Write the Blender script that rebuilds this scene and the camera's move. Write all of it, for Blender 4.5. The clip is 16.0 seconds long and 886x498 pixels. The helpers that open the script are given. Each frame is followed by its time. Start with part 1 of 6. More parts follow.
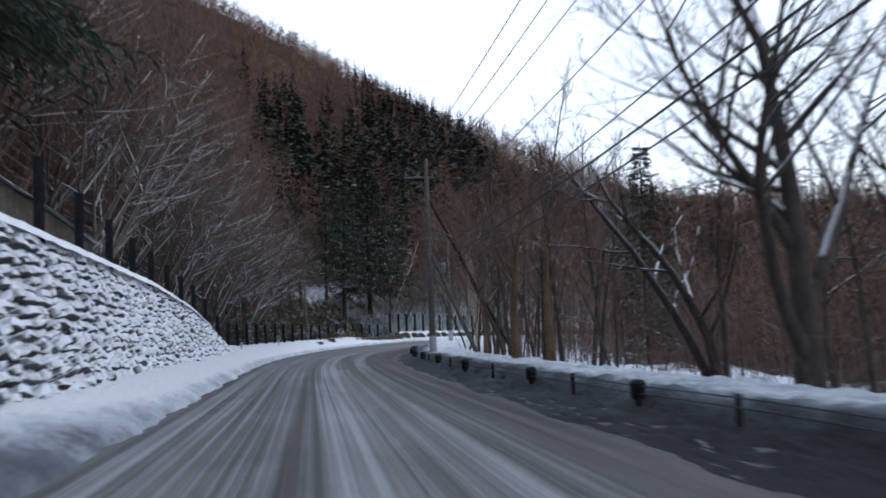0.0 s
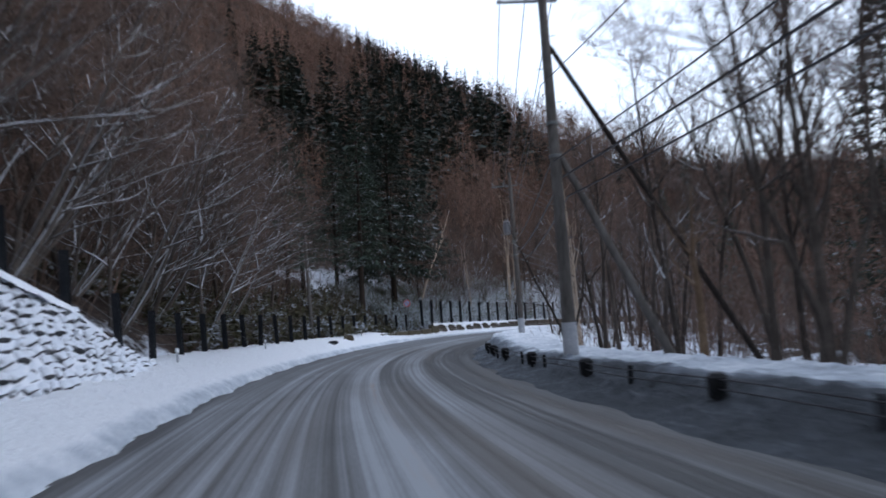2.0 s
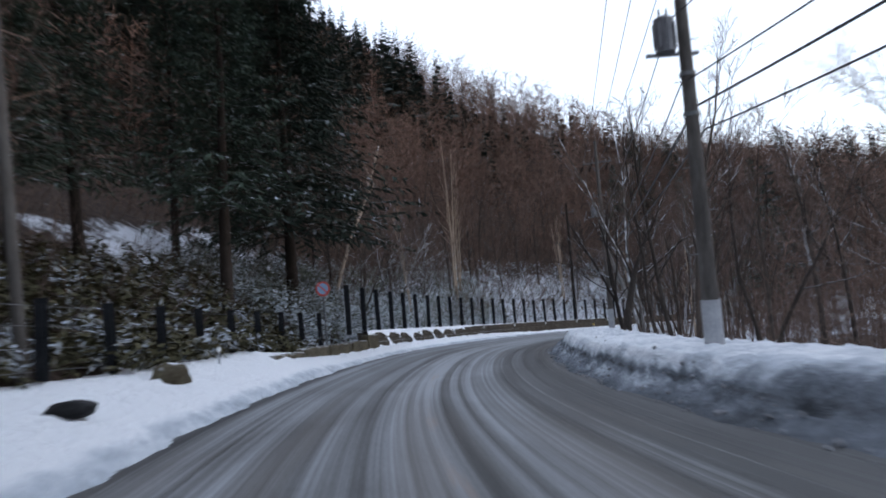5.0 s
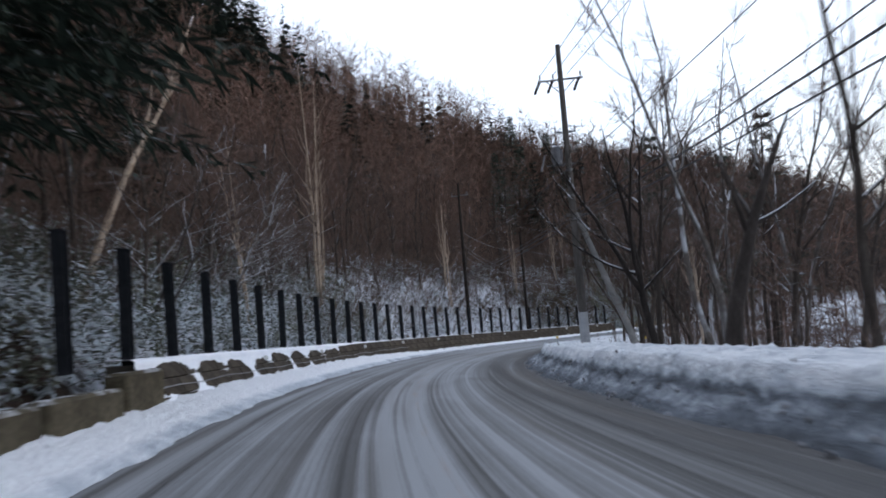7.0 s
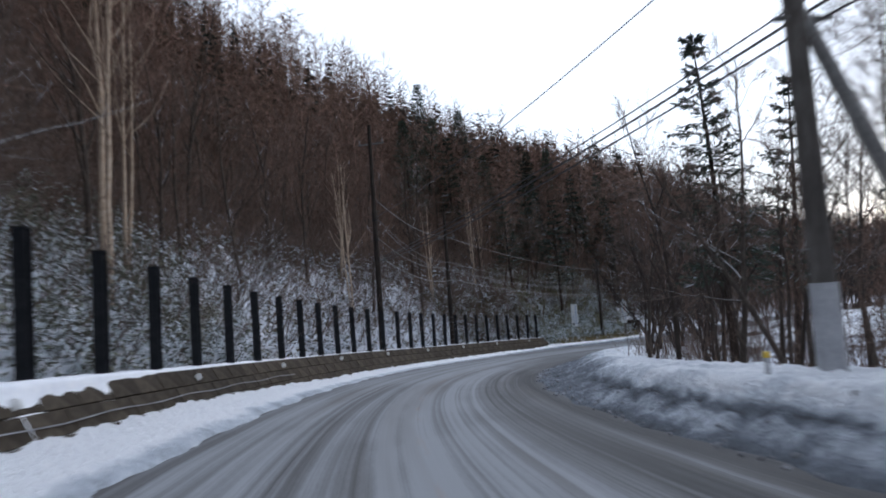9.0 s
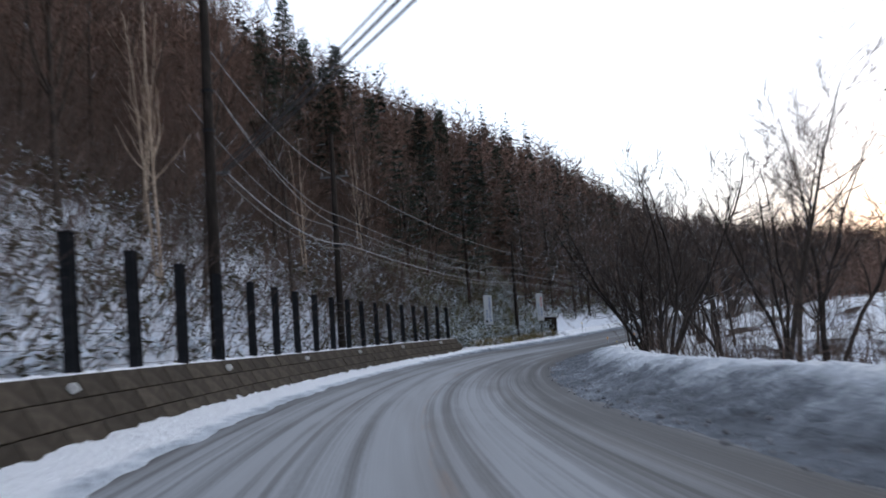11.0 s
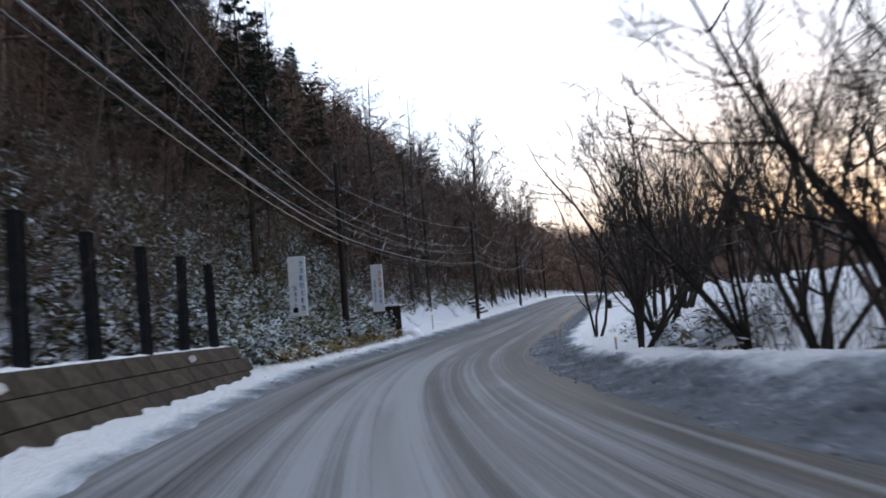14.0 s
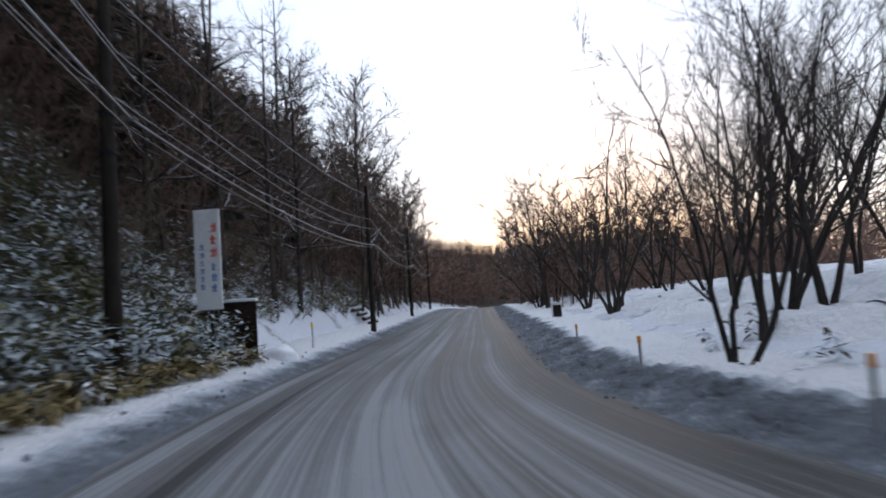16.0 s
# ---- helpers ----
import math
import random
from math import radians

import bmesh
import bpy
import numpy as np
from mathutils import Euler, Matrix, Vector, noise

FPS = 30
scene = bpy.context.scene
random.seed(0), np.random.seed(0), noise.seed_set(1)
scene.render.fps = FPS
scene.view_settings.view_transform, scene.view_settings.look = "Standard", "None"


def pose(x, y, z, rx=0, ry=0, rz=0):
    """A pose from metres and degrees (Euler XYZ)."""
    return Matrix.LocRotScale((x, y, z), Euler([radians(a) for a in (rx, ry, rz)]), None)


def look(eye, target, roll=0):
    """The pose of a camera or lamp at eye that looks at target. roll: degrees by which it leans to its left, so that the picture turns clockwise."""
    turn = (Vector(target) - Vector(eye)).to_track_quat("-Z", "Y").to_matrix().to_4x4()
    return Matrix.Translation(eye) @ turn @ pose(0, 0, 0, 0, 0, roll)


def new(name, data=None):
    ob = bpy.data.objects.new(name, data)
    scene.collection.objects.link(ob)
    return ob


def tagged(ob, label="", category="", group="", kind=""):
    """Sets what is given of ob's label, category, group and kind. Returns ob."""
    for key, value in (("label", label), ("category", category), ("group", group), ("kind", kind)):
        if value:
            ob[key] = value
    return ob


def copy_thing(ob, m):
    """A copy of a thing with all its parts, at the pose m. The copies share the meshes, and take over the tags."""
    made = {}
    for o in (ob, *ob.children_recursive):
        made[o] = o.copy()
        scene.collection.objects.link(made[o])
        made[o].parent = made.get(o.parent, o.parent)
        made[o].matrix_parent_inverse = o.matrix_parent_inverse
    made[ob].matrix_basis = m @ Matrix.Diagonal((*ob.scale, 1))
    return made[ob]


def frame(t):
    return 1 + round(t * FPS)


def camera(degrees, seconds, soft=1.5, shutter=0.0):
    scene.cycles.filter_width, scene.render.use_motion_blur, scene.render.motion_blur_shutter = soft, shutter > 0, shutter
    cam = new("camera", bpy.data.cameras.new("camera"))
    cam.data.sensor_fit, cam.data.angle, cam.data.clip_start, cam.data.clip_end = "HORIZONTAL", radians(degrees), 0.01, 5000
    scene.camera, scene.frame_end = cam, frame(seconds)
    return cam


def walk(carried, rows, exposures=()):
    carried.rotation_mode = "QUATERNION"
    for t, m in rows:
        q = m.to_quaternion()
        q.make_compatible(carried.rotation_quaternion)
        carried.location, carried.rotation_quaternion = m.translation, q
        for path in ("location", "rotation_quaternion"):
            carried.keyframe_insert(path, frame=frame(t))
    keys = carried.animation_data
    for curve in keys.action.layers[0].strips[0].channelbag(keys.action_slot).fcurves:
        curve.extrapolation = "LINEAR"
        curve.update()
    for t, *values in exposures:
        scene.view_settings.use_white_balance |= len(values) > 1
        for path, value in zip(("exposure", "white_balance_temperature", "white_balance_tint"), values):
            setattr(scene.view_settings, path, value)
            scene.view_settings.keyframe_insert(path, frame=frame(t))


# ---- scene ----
from mathutils import kdtree

# ---- camera ----
cam = camera(67.3, 16.0, soft=1.8, shutter=0.5)
PATH = [
    (0, (0.000, 0.000, 1.300), (-0.000, 1.997, 1.409), -2.4),
    (0.5, (-0.934, 4.700, 0.953), (-0.944, 6.697, 1.063), -2.7),
    (1, (-1.879, 9.358, 0.610), (-1.896, 11.356, 0.704), -3.4),
    (1.5, (-2.817, 13.935, 0.282), (-2.840, 15.933, 0.379), -3.7),
    (2, (-3.742, 18.484, -0.020), (-3.757, 20.482, 0.071), -4.3),
    (2.5, (-4.652, 23.013, -0.307), (-4.645, 25.010, -0.204), -4.6),
    (3, (-5.507, 27.611, -0.603), (-5.472, 29.608, -0.499), -4.8),
    (3.5, (-6.287, 32.301, -0.914), (-6.202, 34.297, -0.809), -4.7),
    (4, (-6.862, 37.104, -1.236), (-6.706, 39.096, -1.133), -4.6),
    (4.5, (-7.214, 41.952, -1.561), (-6.970, 43.935, -1.462), -4.6),
    (5, (-7.333, 46.775, -1.883), (-6.983, 48.742, -1.786), -4.7),
    (5.5, (-7.208, 51.506, -2.194), (-6.736, 53.447, -2.094), -4.9),
    (6, (-6.835, 56.199, -2.493), (-6.238, 58.104, -2.375), -4.8),
    (6.5, (-6.161, 60.878, -2.790), (-5.451, 62.744, -2.679), -4.7),
    (7, (-5.211, 65.541, -3.088), (-4.404, 67.368, -2.975), -4.8),
    (7.5, (-4.014, 70.163, -3.387), (-3.118, 71.947, -3.269), -4.7),
    (8, (-2.582, 74.780, -3.701), (-1.601, 76.518, -3.573), -3.9),
    (8.5, (-0.953, 79.288, -4.044), (0.108, 80.978, -3.906), -4.0),
    (9, (0.901, 83.717, -4.401), (2.038, 85.356, -4.263), -4.0),
    (9.5, (2.971, 88.050, -4.765), (4.187, 89.633, -4.631), -3.9),
    (10, (5.252, 92.265, -5.128), (6.547, 93.783, -4.999), -3.9),
    (10.5, (7.733, 96.342, -5.483), (9.113, 97.784, -5.356), -3.9),
    (11, (10.427, 100.265, -5.830), (11.891, 101.621, -5.702), -3.7),
    (11.5, (13.381, 104.001, -6.171), (14.926, 105.266, -6.045), -4.0),
    (12, (16.565, 107.574, -6.521), (18.185, 108.742, -6.405), -3.9),
    (12.5, (19.959, 110.933, -6.878), (21.648, 111.999, -6.767), -4.1),
    (13, (23.484, 114.043, -7.230), (25.234, 115.007, -7.129), -4.5),
    (13.5, (27.171, 116.953, -7.574), (28.971, 117.819, -7.476), -4.6),
    (14, (31.008, 119.684, -7.903), (32.851, 120.454, -7.801), -4.4),
    (14.5, (34.978, 122.207, -8.211), (36.858, 122.883, -8.108), -4.0),
    (15, (39.130, 124.552, -8.500), (41.041, 125.131, -8.389), -3.9),
    (15.5, (43.444, 126.651, -8.799), (45.384, 127.124, -8.685), -3.8),
    (16, (47.842, 128.477, -9.097), (49.808, 128.823, -8.973), -3.7),
]
walk(cam, [(t, look(eye, target, roll)) for t, eye, target, roll in PATH], [(0, 0.1, 5900, 10), (2.5, 0.15, 5750, 10), (6, 0.15, 5970, 10), (10, 0.12, 6050, 10), (14, 0.1, 6000, 10), (15, 0.07, 6000, 10), (15.5, -0.08, 6000, 10), (16, -0.12, 6000, 10)])

# ---- world and light: dusk under a pale sky, the sun at the horizon behind thin cloud ----
SUN_EL, SUN_AZ = radians(2.5), radians(94.0)        # azimuth clockwise from +y
scene.view_settings.exposure = 0.0
world = bpy.data.worlds.new("dusk_sky")
scene.world = world
world.use_nodes = True
wt = world.node_tree
bg = wt.nodes["Background"]
sky = wt.nodes.new("ShaderNodeTexSky")
sky.sky_type, sky.sun_disc = "NISHITA", False
sky.sun_elevation, sky.sun_rotation = SUN_EL, SUN_AZ
sky.altitude, sky.air_density, sky.dust_density, sky.ozone_density = 900, 1.0, 1.5, 1.0
hsv = wt.nodes.new("ShaderNodeHueSaturation")
hsv.inputs["Saturation"].default_value = 1.0
hsv.inputs["Value"].default_value = 2.2
haze = wt.nodes.new("ShaderNodeMix")
haze.data_type = "RGBA"
haze.inputs[0].default_value = 0.62
haze.inputs[7].default_value = (12.6, 13.2, 14.8, 1)
wt.links.new(sky.outputs[0], hsv.inputs["Color"])
wt.links.new(hsv.outputs[0], haze.inputs[6])
wt.links.new(haze.outputs[2], bg.inputs[0])
bg.inputs[1].default_value = 0.125
sun_data = bpy.data.lights.new("sun", "SUN")
sun_data.energy, sun_data.angle, sun_data.color = 0.5, radians(12), (1.0, 0.82, 0.62)
sun = new("sun", sun_data)
sun.matrix_world = look((math.sin(SUN_AZ) * 300, math.cos(SUN_AZ) * 300, 60), (math.sin(SUN_AZ) * 250, math.cos(SUN_AZ) * 250, 60 - 50 * math.tan(SUN_EL)))
tagged(sun, "low winter sun at the horizon", "sun", kind="structure")


# ---- the road's line: s metres along it, u metres to its right, h above its surface ----
LINE = np.array([
    (7.36, -37.18, 2.74), (3.88, -19.57, 1.44), (1.94, -9.78, 0.72), (0.00, 0.00, 0.00), (-1.97, 9.82, -0.72),
    (-3.93, 19.39, -1.38), (-5.84, 29.47, -2.03), (-7.07, 39.53, -2.70), (-7.30, 49.15, -3.34), (-6.39, 59.47, -4.00),
    (-4.27, 69.24, -4.63), (-1.30, 78.39, -5.27), (2.75, 87.62, -6.03), (7.73, 96.34, -6.78), (13.69, 104.37, -7.51),
    (20.65, 111.57, -8.25), (28.31, 117.79, -8.97), (37.03, 123.40, -9.66), (45.64, 127.59, -10.25), (55.39, 131.13, -10.85),
    (65.14, 133.31, -11.20), (75.05, 134.59, -11.32), (84.98, 135.84, -11.40), (109.78, 138.97, -11.60), (134.58, 142.09, -11.82),
    (160.0, 144.6, -12.4), (190.0, 144.2, -13.7), (225.0, 137.0, -15.8), (290.0, 112.0, -20.5),
])


def natural_spline(knots, values):
    n, gaps = len(knots), np.diff(knots)
    a, b = np.eye(n), np.zeros(values.shape)
    for i in range(1, n - 1):
        a[i, i - 1 : i + 2] = gaps[i - 1], 2 * (gaps[i - 1] + gaps[i]), gaps[i]
        b[i] = 6 * ((values[i + 1] - values[i]) / gaps[i] - (values[i] - values[i - 1]) / gaps[i - 1])
    m = np.linalg.solve(a, b)

    def value(t):
        t = np.asarray(t, float)
        i = np.clip(np.searchsorted(knots, t) - 1, 0, n - 2)
        h, p, q = gaps[i][..., None], (knots[i + 1] - t)[..., None], (t - knots[i])[..., None]
        return (m[i] * p**3 + m[i + 1] * q**3) / (6 * h) + (values[i] / h - m[i] * h / 6) * p + (values[i + 1] / h - m[i + 1] * h / 6) * q

    return value


chord = np.r_[0, np.cumsum(np.linalg.norm(np.diff(LINE[:, :2], axis=0), axis=1))]
bend = natural_spline(chord, LINE)
dense_t = np.linspace(0, chord[-1], 2400)
dense = bend(dense_t)
dense_s = np.r_[0, np.cumsum(np.linalg.norm(np.diff(dense[:, :2], axis=0), axis=1))]
first = int(np.argmin(np.hypot(dense[:, 0], dense[:, 1])))
dense_s -= dense_s[first]
S0, S1 = float(dense_s[0]), float(dense_s[-1])
ahead = np.gradient(dense[:, :2], axis=0)
ahead /= np.linalg.norm(ahead, axis=1)[:, None]
BANK = math.tan(radians(2.5))


def bank(s):
    return BANK * np.interp(s, [150, 185], [1, 0.25])


def world_points(s, u, h):
    """Places in the world for arrays of s, u, h."""
    s, u, h = np.broadcast_arrays(np.asarray(s, float), np.asarray(u, float), np.asarray(h, float))
    c = np.stack([np.interp(s, dense_s, dense[:, k]) for k in range(3)], -1)
    a = np.stack([np.interp(s, dense_s, ahead[:, k]) for k in range(2)], -1)
    a /= np.linalg.norm(a, axis=-1, keepdims=True)
    over = np.where(s < S0, s - S0, np.where(s > S1, s - S1, 0.0))
    x = c[..., 0] + a[..., 1] * u + a[..., 0] * over
    y = c[..., 1] - a[..., 0] * u + a[..., 1] * over
    return np.stack([x, y, c[..., 2] + h - bank(s) * np.clip(u, -9, 9)], -1)


def place(s, u, h=0.0):
    return Vector(world_points(s, u, h).tolist())


def heading(s):
    """The turn about z that points a thing's +y along the road at s."""
    return -math.atan2(float(np.interp(s, dense_s, ahead[:, 0])), float(np.interp(s, dense_s, ahead[:, 1])))


coarse = dense[::6]
coarse_s, coarse_a = dense_s[::6], ahead[::6]


def road_coordinates(xy):
    """s, u and the road's height for an array of places."""
    s, u, z = np.empty(len(xy)), np.empty(len(xy)), np.empty(len(xy))
    for i in range(0, len(xy), 4000):
        q = xy[i : i + 4000]
        d = q[:, None, :] - coarse[None, :, :2]
        k = np.argmin((d**2).sum(-1), 1)
        dk = d[np.arange(len(q)), k]
        a = coarse_a[k]
        s[i : i + 4000] = coarse_s[k] + (dk * a).sum(-1)
        u[i : i + 4000] = dk[:, 0] * a[:, 1] - dk[:, 1] * a[:, 0]
        far = np.hypot(dk[:, 0], dk[:, 1])
        u[i : i + 4000] = np.sign(u[i : i + 4000]) * np.where(np.abs(s[i : i + 4000] - coarse_s[k]) > 1.5, far, np.abs(u[i : i + 4000]))
        z[i : i + 4000] = coarse[k, 2]
    return s, u, z


def ripple(x, y, scale, seed=0.0):
    """Smooth uneven ground, about -1 to 1, for arrays."""
    out = np.zeros(np.broadcast(x, y).shape)
    for k, (a, f) in enumerate(((0.5, 1.0), (0.3, 2.1), (0.2, 4.3))):
        p = seed + 1.7 * k
        out = out + a * np.sin(f * x / scale * 6.283 + 1.3 * np.sin(f * y / scale * 4.1 + p) + p) * np.cos(f * y / scale * 5.7 + 1.1 * np.sin(f * x / scale * 3.3 + 2 * p))
    return out


RIDGE_S, RIDGE_H = [-60, 90, 112, 122, 132, 142, 152, 162, 172, 190, 210, 240, 300], [180, 170, 142, 114, 80, 57, 43, 34, 30, 30, 33, 33, 26]


def land(s, u):
    """The height of the land over the road's surface."""
    s, u = np.asarray(s, float), np.asarray(u, float)
    left = np.maximum(-u - 5.2, 0)
    steep = np.interp(s, [0, 20, 56, 84, 100, 140, 150, 172, 190, 230, 265, 300], [0.85, 0.8, 0.5, 0.72, 0.92, 1.06, 1.12, 1.12, 1.02, 0.95, 0.6, 0.3])
    rise = np.where(left < 30, steep * left, steep * 30 + 0.84 * (left - 30))
    cap = np.interp(s, RIDGE_S, RIDGE_H)
    rise = rise / (1 + (rise / cap) ** 4) ** 0.25
    right = np.maximum(u - 6.0, 0)
    fall = np.interp(s, [-20, 100, 140, 152, 163, 174, 200], [-0.1, -0.08, -0.02, 0.14, 0.11, 0.05, 0.04]) * np.minimum(right, 22)
    fall = fall + np.interp(s, [148, 160, 188, 215], [0, 1.1, 1.3, 0.5]) * np.clip((right - 2) / 7.0, 0, 1)
    far = np.maximum(right - 70, 0)
    fall = fall + 26 * np.tanh(far * 0.2 / 26) * np.interp(s, [60, 150, 200], [1, 0.6, 0.25])
    rough = ripple(s, u, 9.0, 2.0) * np.interp(np.maximum(left, right), [0, 4, 60], [0.05, 0.35, 2.0])
    foot = np.interp(s, [8, 14, 19, 24, 30.8, 33, 36, 39], [3.6, 3.6, 3.2, 2.9, 2.2, 1.8, 1.0, 0.75])
    return np.where(u < 0, foot * np.clip(left / 0.4, 0, 1) + rise, fall + 0.35) + rough - 0.25


# ---- materials ----
def material(name, rough=0.8, metal=0.0):
    m = bpy.data.materials.new(name)
    m.use_nodes = True
    b = m.node_tree.nodes["Principled BSDF"]
    b.inputs["Roughness"].default_value, b.inputs["Metallic"].default_value = rough, metal
    # matt, porous surfaces shine little
    b.inputs["Specular IOR Level"].default_value = 0.12 if rough > 0.5 and metal == 0.0 else 0.5
    return m, m.node_tree, b


def add(tree, kind, **inputs):
    node = tree.nodes.new(kind)
    for key, value in inputs.items():
        node.inputs[key.replace("_", " ")].default_value = value
    return node


def ramp(tree, source, stops):
    node = tree.nodes.new("ShaderNodeValToRGB")
    while len(node.color_ramp.elements) < len(stops):
        node.color_ramp.elements.new(0.5)
    for e, (at, colour) in zip(node.color_ramp.elements, stops):
        e.position, e.color = at, (*colour, 1)
    tree.links.new(source, node.inputs[0])
    return node


def mix(tree, factor, a, b):
    node = tree.nodes.new("ShaderNodeMix")
    node.data_type = "RGBA"
    for socket, value in ((node.inputs[0], factor), (node.inputs[6], a), (node.inputs[7], b)):
        if isinstance(value, tuple):
            socket.default_value = (*value, 1)
        elif isinstance(value, float):
            socket.default_value = value
        else:
            tree.links.new(value, socket)
    return node.outputs[2]


def bump(tree, b, source, strength, distance=0.02):
    node = add(tree, "ShaderNodeBump", Strength=strength, Distance=distance)
    tree.links.new(source, node.inputs["Height"])
    tree.links.new(node.outputs[0], b.inputs["Normal"])


def mottled(name, colours, scale, rough=0.8, bump_strength=0.3, metal=0.0, stretch=(1, 1, 1), fine=6.0, distance=0.02, coords="Object"):
    """A surface of three or more colours in two scales of noise, with relief."""
    m, t, b = material(name, rough, metal)
    co = t.nodes.new("ShaderNodeTexCoord")
    mp = add(t, "ShaderNodeMapping", Scale=stretch)
    t.links.new(co.outputs[coords], mp.inputs[0])
    n1 = add(t, "ShaderNodeTexNoise", Scale=scale, Detail=5.0, Roughness=0.6)
    n2 = add(t, "ShaderNodeTexNoise", Scale=scale * fine, Detail=4.0, Roughness=0.65)
    for n in (n1, n2):
        t.links.new(mp.outputs[0], n.inputs["Vector"])
    blend = add(t, "ShaderNodeMath")
    blend.operation = "MULTIPLY_ADD"
    t.links.new(n2.outputs[0], blend.inputs[0])
    blend.inputs[1].default_value = 0.45
    half = add(t, "ShaderNodeMath")
    half.operation = "MULTIPLY"
    half.inputs[1].default_value = 0.55
    t.links.new(n1.outputs[0], half.inputs[0])
    t.links.new(half.outputs[0], blend.inputs[2])
    k = len(colours) - 1
    c = ramp(t, blend.outputs[0], [(0.32 + 0.36 * i / k, col) for i, col in enumerate(colours)])
    t.links.new(c.outputs[0], b.inputs["Base Color"])
    bump(t, b, blend.outputs[0], bump_strength, distance)
    return m


def road_surface():
    """Worn asphalt under thin packed snow, with the long tracks that tyres leave."""
    m, t, b = material("snowy_asphalt", 0.62)
    uv = t.nodes.new("ShaderNodeUVMap")
    uv.uv_map = "along"
    sep = t.nodes.new("ShaderNodeSeparateXYZ")
    t.links.new(uv.outputs[0], sep.inputs[0])

    def noise_of(across, along_scale, detail, seed, distortion=0.0):
        mp = add(t, "ShaderNodeMapping", Scale=(across, along_scale, 1), Location=(seed, seed, 0))
        t.links.new(uv.outputs[0], mp.inputs[0])
        n = add(t, "ShaderNodeTexNoise", Scale=1.0, Detail=detail, Roughness=0.55, Distortion=distortion)
        t.links.new(mp.outputs[0], n.inputs["Vector"])
        return n.outputs[0]

    def madd(a, k, c):
        node = t.nodes.new("ShaderNodeMath")
        node.operation = "MULTIPLY_ADD"
        t.links.new(a, node.inputs[0])
        node.inputs[1].default_value = k
        if isinstance(c, float):
            node.inputs[2].default_value = c
        else:
            t.links.new(c, node.inputs[2])
        return node.outputs[0]

    # wander of the tracks across the lane
    wander = madd(noise_of(0.05, 0.035, 2.0, 5.0), 1.2, -0.6)
    shifted = t.nodes.new("ShaderNodeMath")
    shifted.operation = "ADD"
    t.links.new(sep.outputs["X"], shifted.inputs[0])
    t.links.new(wander, shifted.inputs[1])
    place_in_lane = madd(shifted.outputs[0], 1 / 9.0, 3.4 / 9.0)
    grey = lambda k: (k, k, k)
    tracks = ramp(t, place_in_lane, [((u + 3.4) / 9.0, grey(k)) for u, k in TRACKS])
    total = madd(tracks.outputs[0], 0.7, -0.18)
    for source, k in ((noise_of(0.9, 0.012, 2.0, 3.0), 0.9), (noise_of(3.0, 0.016, 3.0, 9.0), 1.6), (noise_of(5.5, 0.02, 2.0, 17.0), 0.8), (noise_of(10.0, 0.03, 2.0, 1.0), 1.2), (noise_of(0.7, 0.22, 4.0, 7.0, 0.6), 0.6), (noise_of(22.0, 8.0, 3.0, 2.0), 0.35)):
        total = madd(source, k, total)
    # darker along the outer lane's edge
    outer_dark = ramp(t, place_in_lane, [(0.58, grey(0.0)), (0.8, grey(1.0))])
    total = madd(outer_dark.outputs[0], -0.34, total)
    # less snow is left where the road runs in the bare lower stretch
    bare = ramp(t, madd(sep.outputs["Y"], 1 / 200.0, 0.1), [(0.1, grey(0.0)), (0.42, grey(0.5)), (0.66, grey(0.95)), (0.86, grey(0.8)), (1.0, grey(0.25))])
    total = madd(bare.outputs[0], 0.38, total)
    scaled = add(t, "ShaderNodeMapRange")
    scaled.inputs[1].default_value, scaled.inputs[2].default_value = 2.17, 3.28
    t.links.new(total, scaled.inputs[0])
    c = ramp(t, scaled.outputs[0], [(0.14, (0.036, 0.038, 0.04)), (0.34, (0.075, 0.077, 0.08)), (0.52, (0.13, 0.135, 0.14)), (0.74, (0.2, 0.21, 0.223)), (1.0, (0.29, 0.305, 0.325))])
    # thawed brownish patches
    brown = add(t, "ShaderNodeMapRange")
    brown.inputs[1].default_value, brown.inputs[2].default_value = 0.52, 0.72
    t.links.new(noise_of(0.9, 0.05, 3.0, 14.0), brown.inputs[0])
    tinted = mix(t, madd(brown.outputs[0], 0.4, 0.14), c.outputs[0], (0.115, 0.102, 0.09))
    # what is left of the orange centre line
    line = ramp(t, sep.outputs["X"], [(0.70, grey(0)), (0.74, grey(1)), (0.86, grey(1)), (0.9, grey(0))])
    worn = add(t, "ShaderNodeMapRange")
    worn.inputs[1].default_value, worn.inputs[2].default_value = 0.5, 0.7
    t.links.new(noise_of(6.0, 0.5, 4.0, 21.0), worn.inputs[0])
    both = t.nodes.new("ShaderNodeMath")
    both.operation = "MULTIPLY"
    t.links.new(line.outputs[0], both.inputs[0])
    t.links.new(worn.outputs[0], both.inputs[1])
    t.links.new(mix(t, madd(both.outputs[0], 0.2, 0.0), tinted, (0.3, 0.16, 0.06)), b.inputs["Base Color"])
    rough = add(t, "ShaderNodeMapRange")
    rough.inputs[3].default_value, rough.inputs[4].default_value = 0.42, 0.8
    t.links.new(scaled.outputs[0], rough.inputs[0])
    t.links.new(rough.outputs[0], b.inputs["Roughness"])
    bump(t, b, total, 0.35, 0.015)
    return m


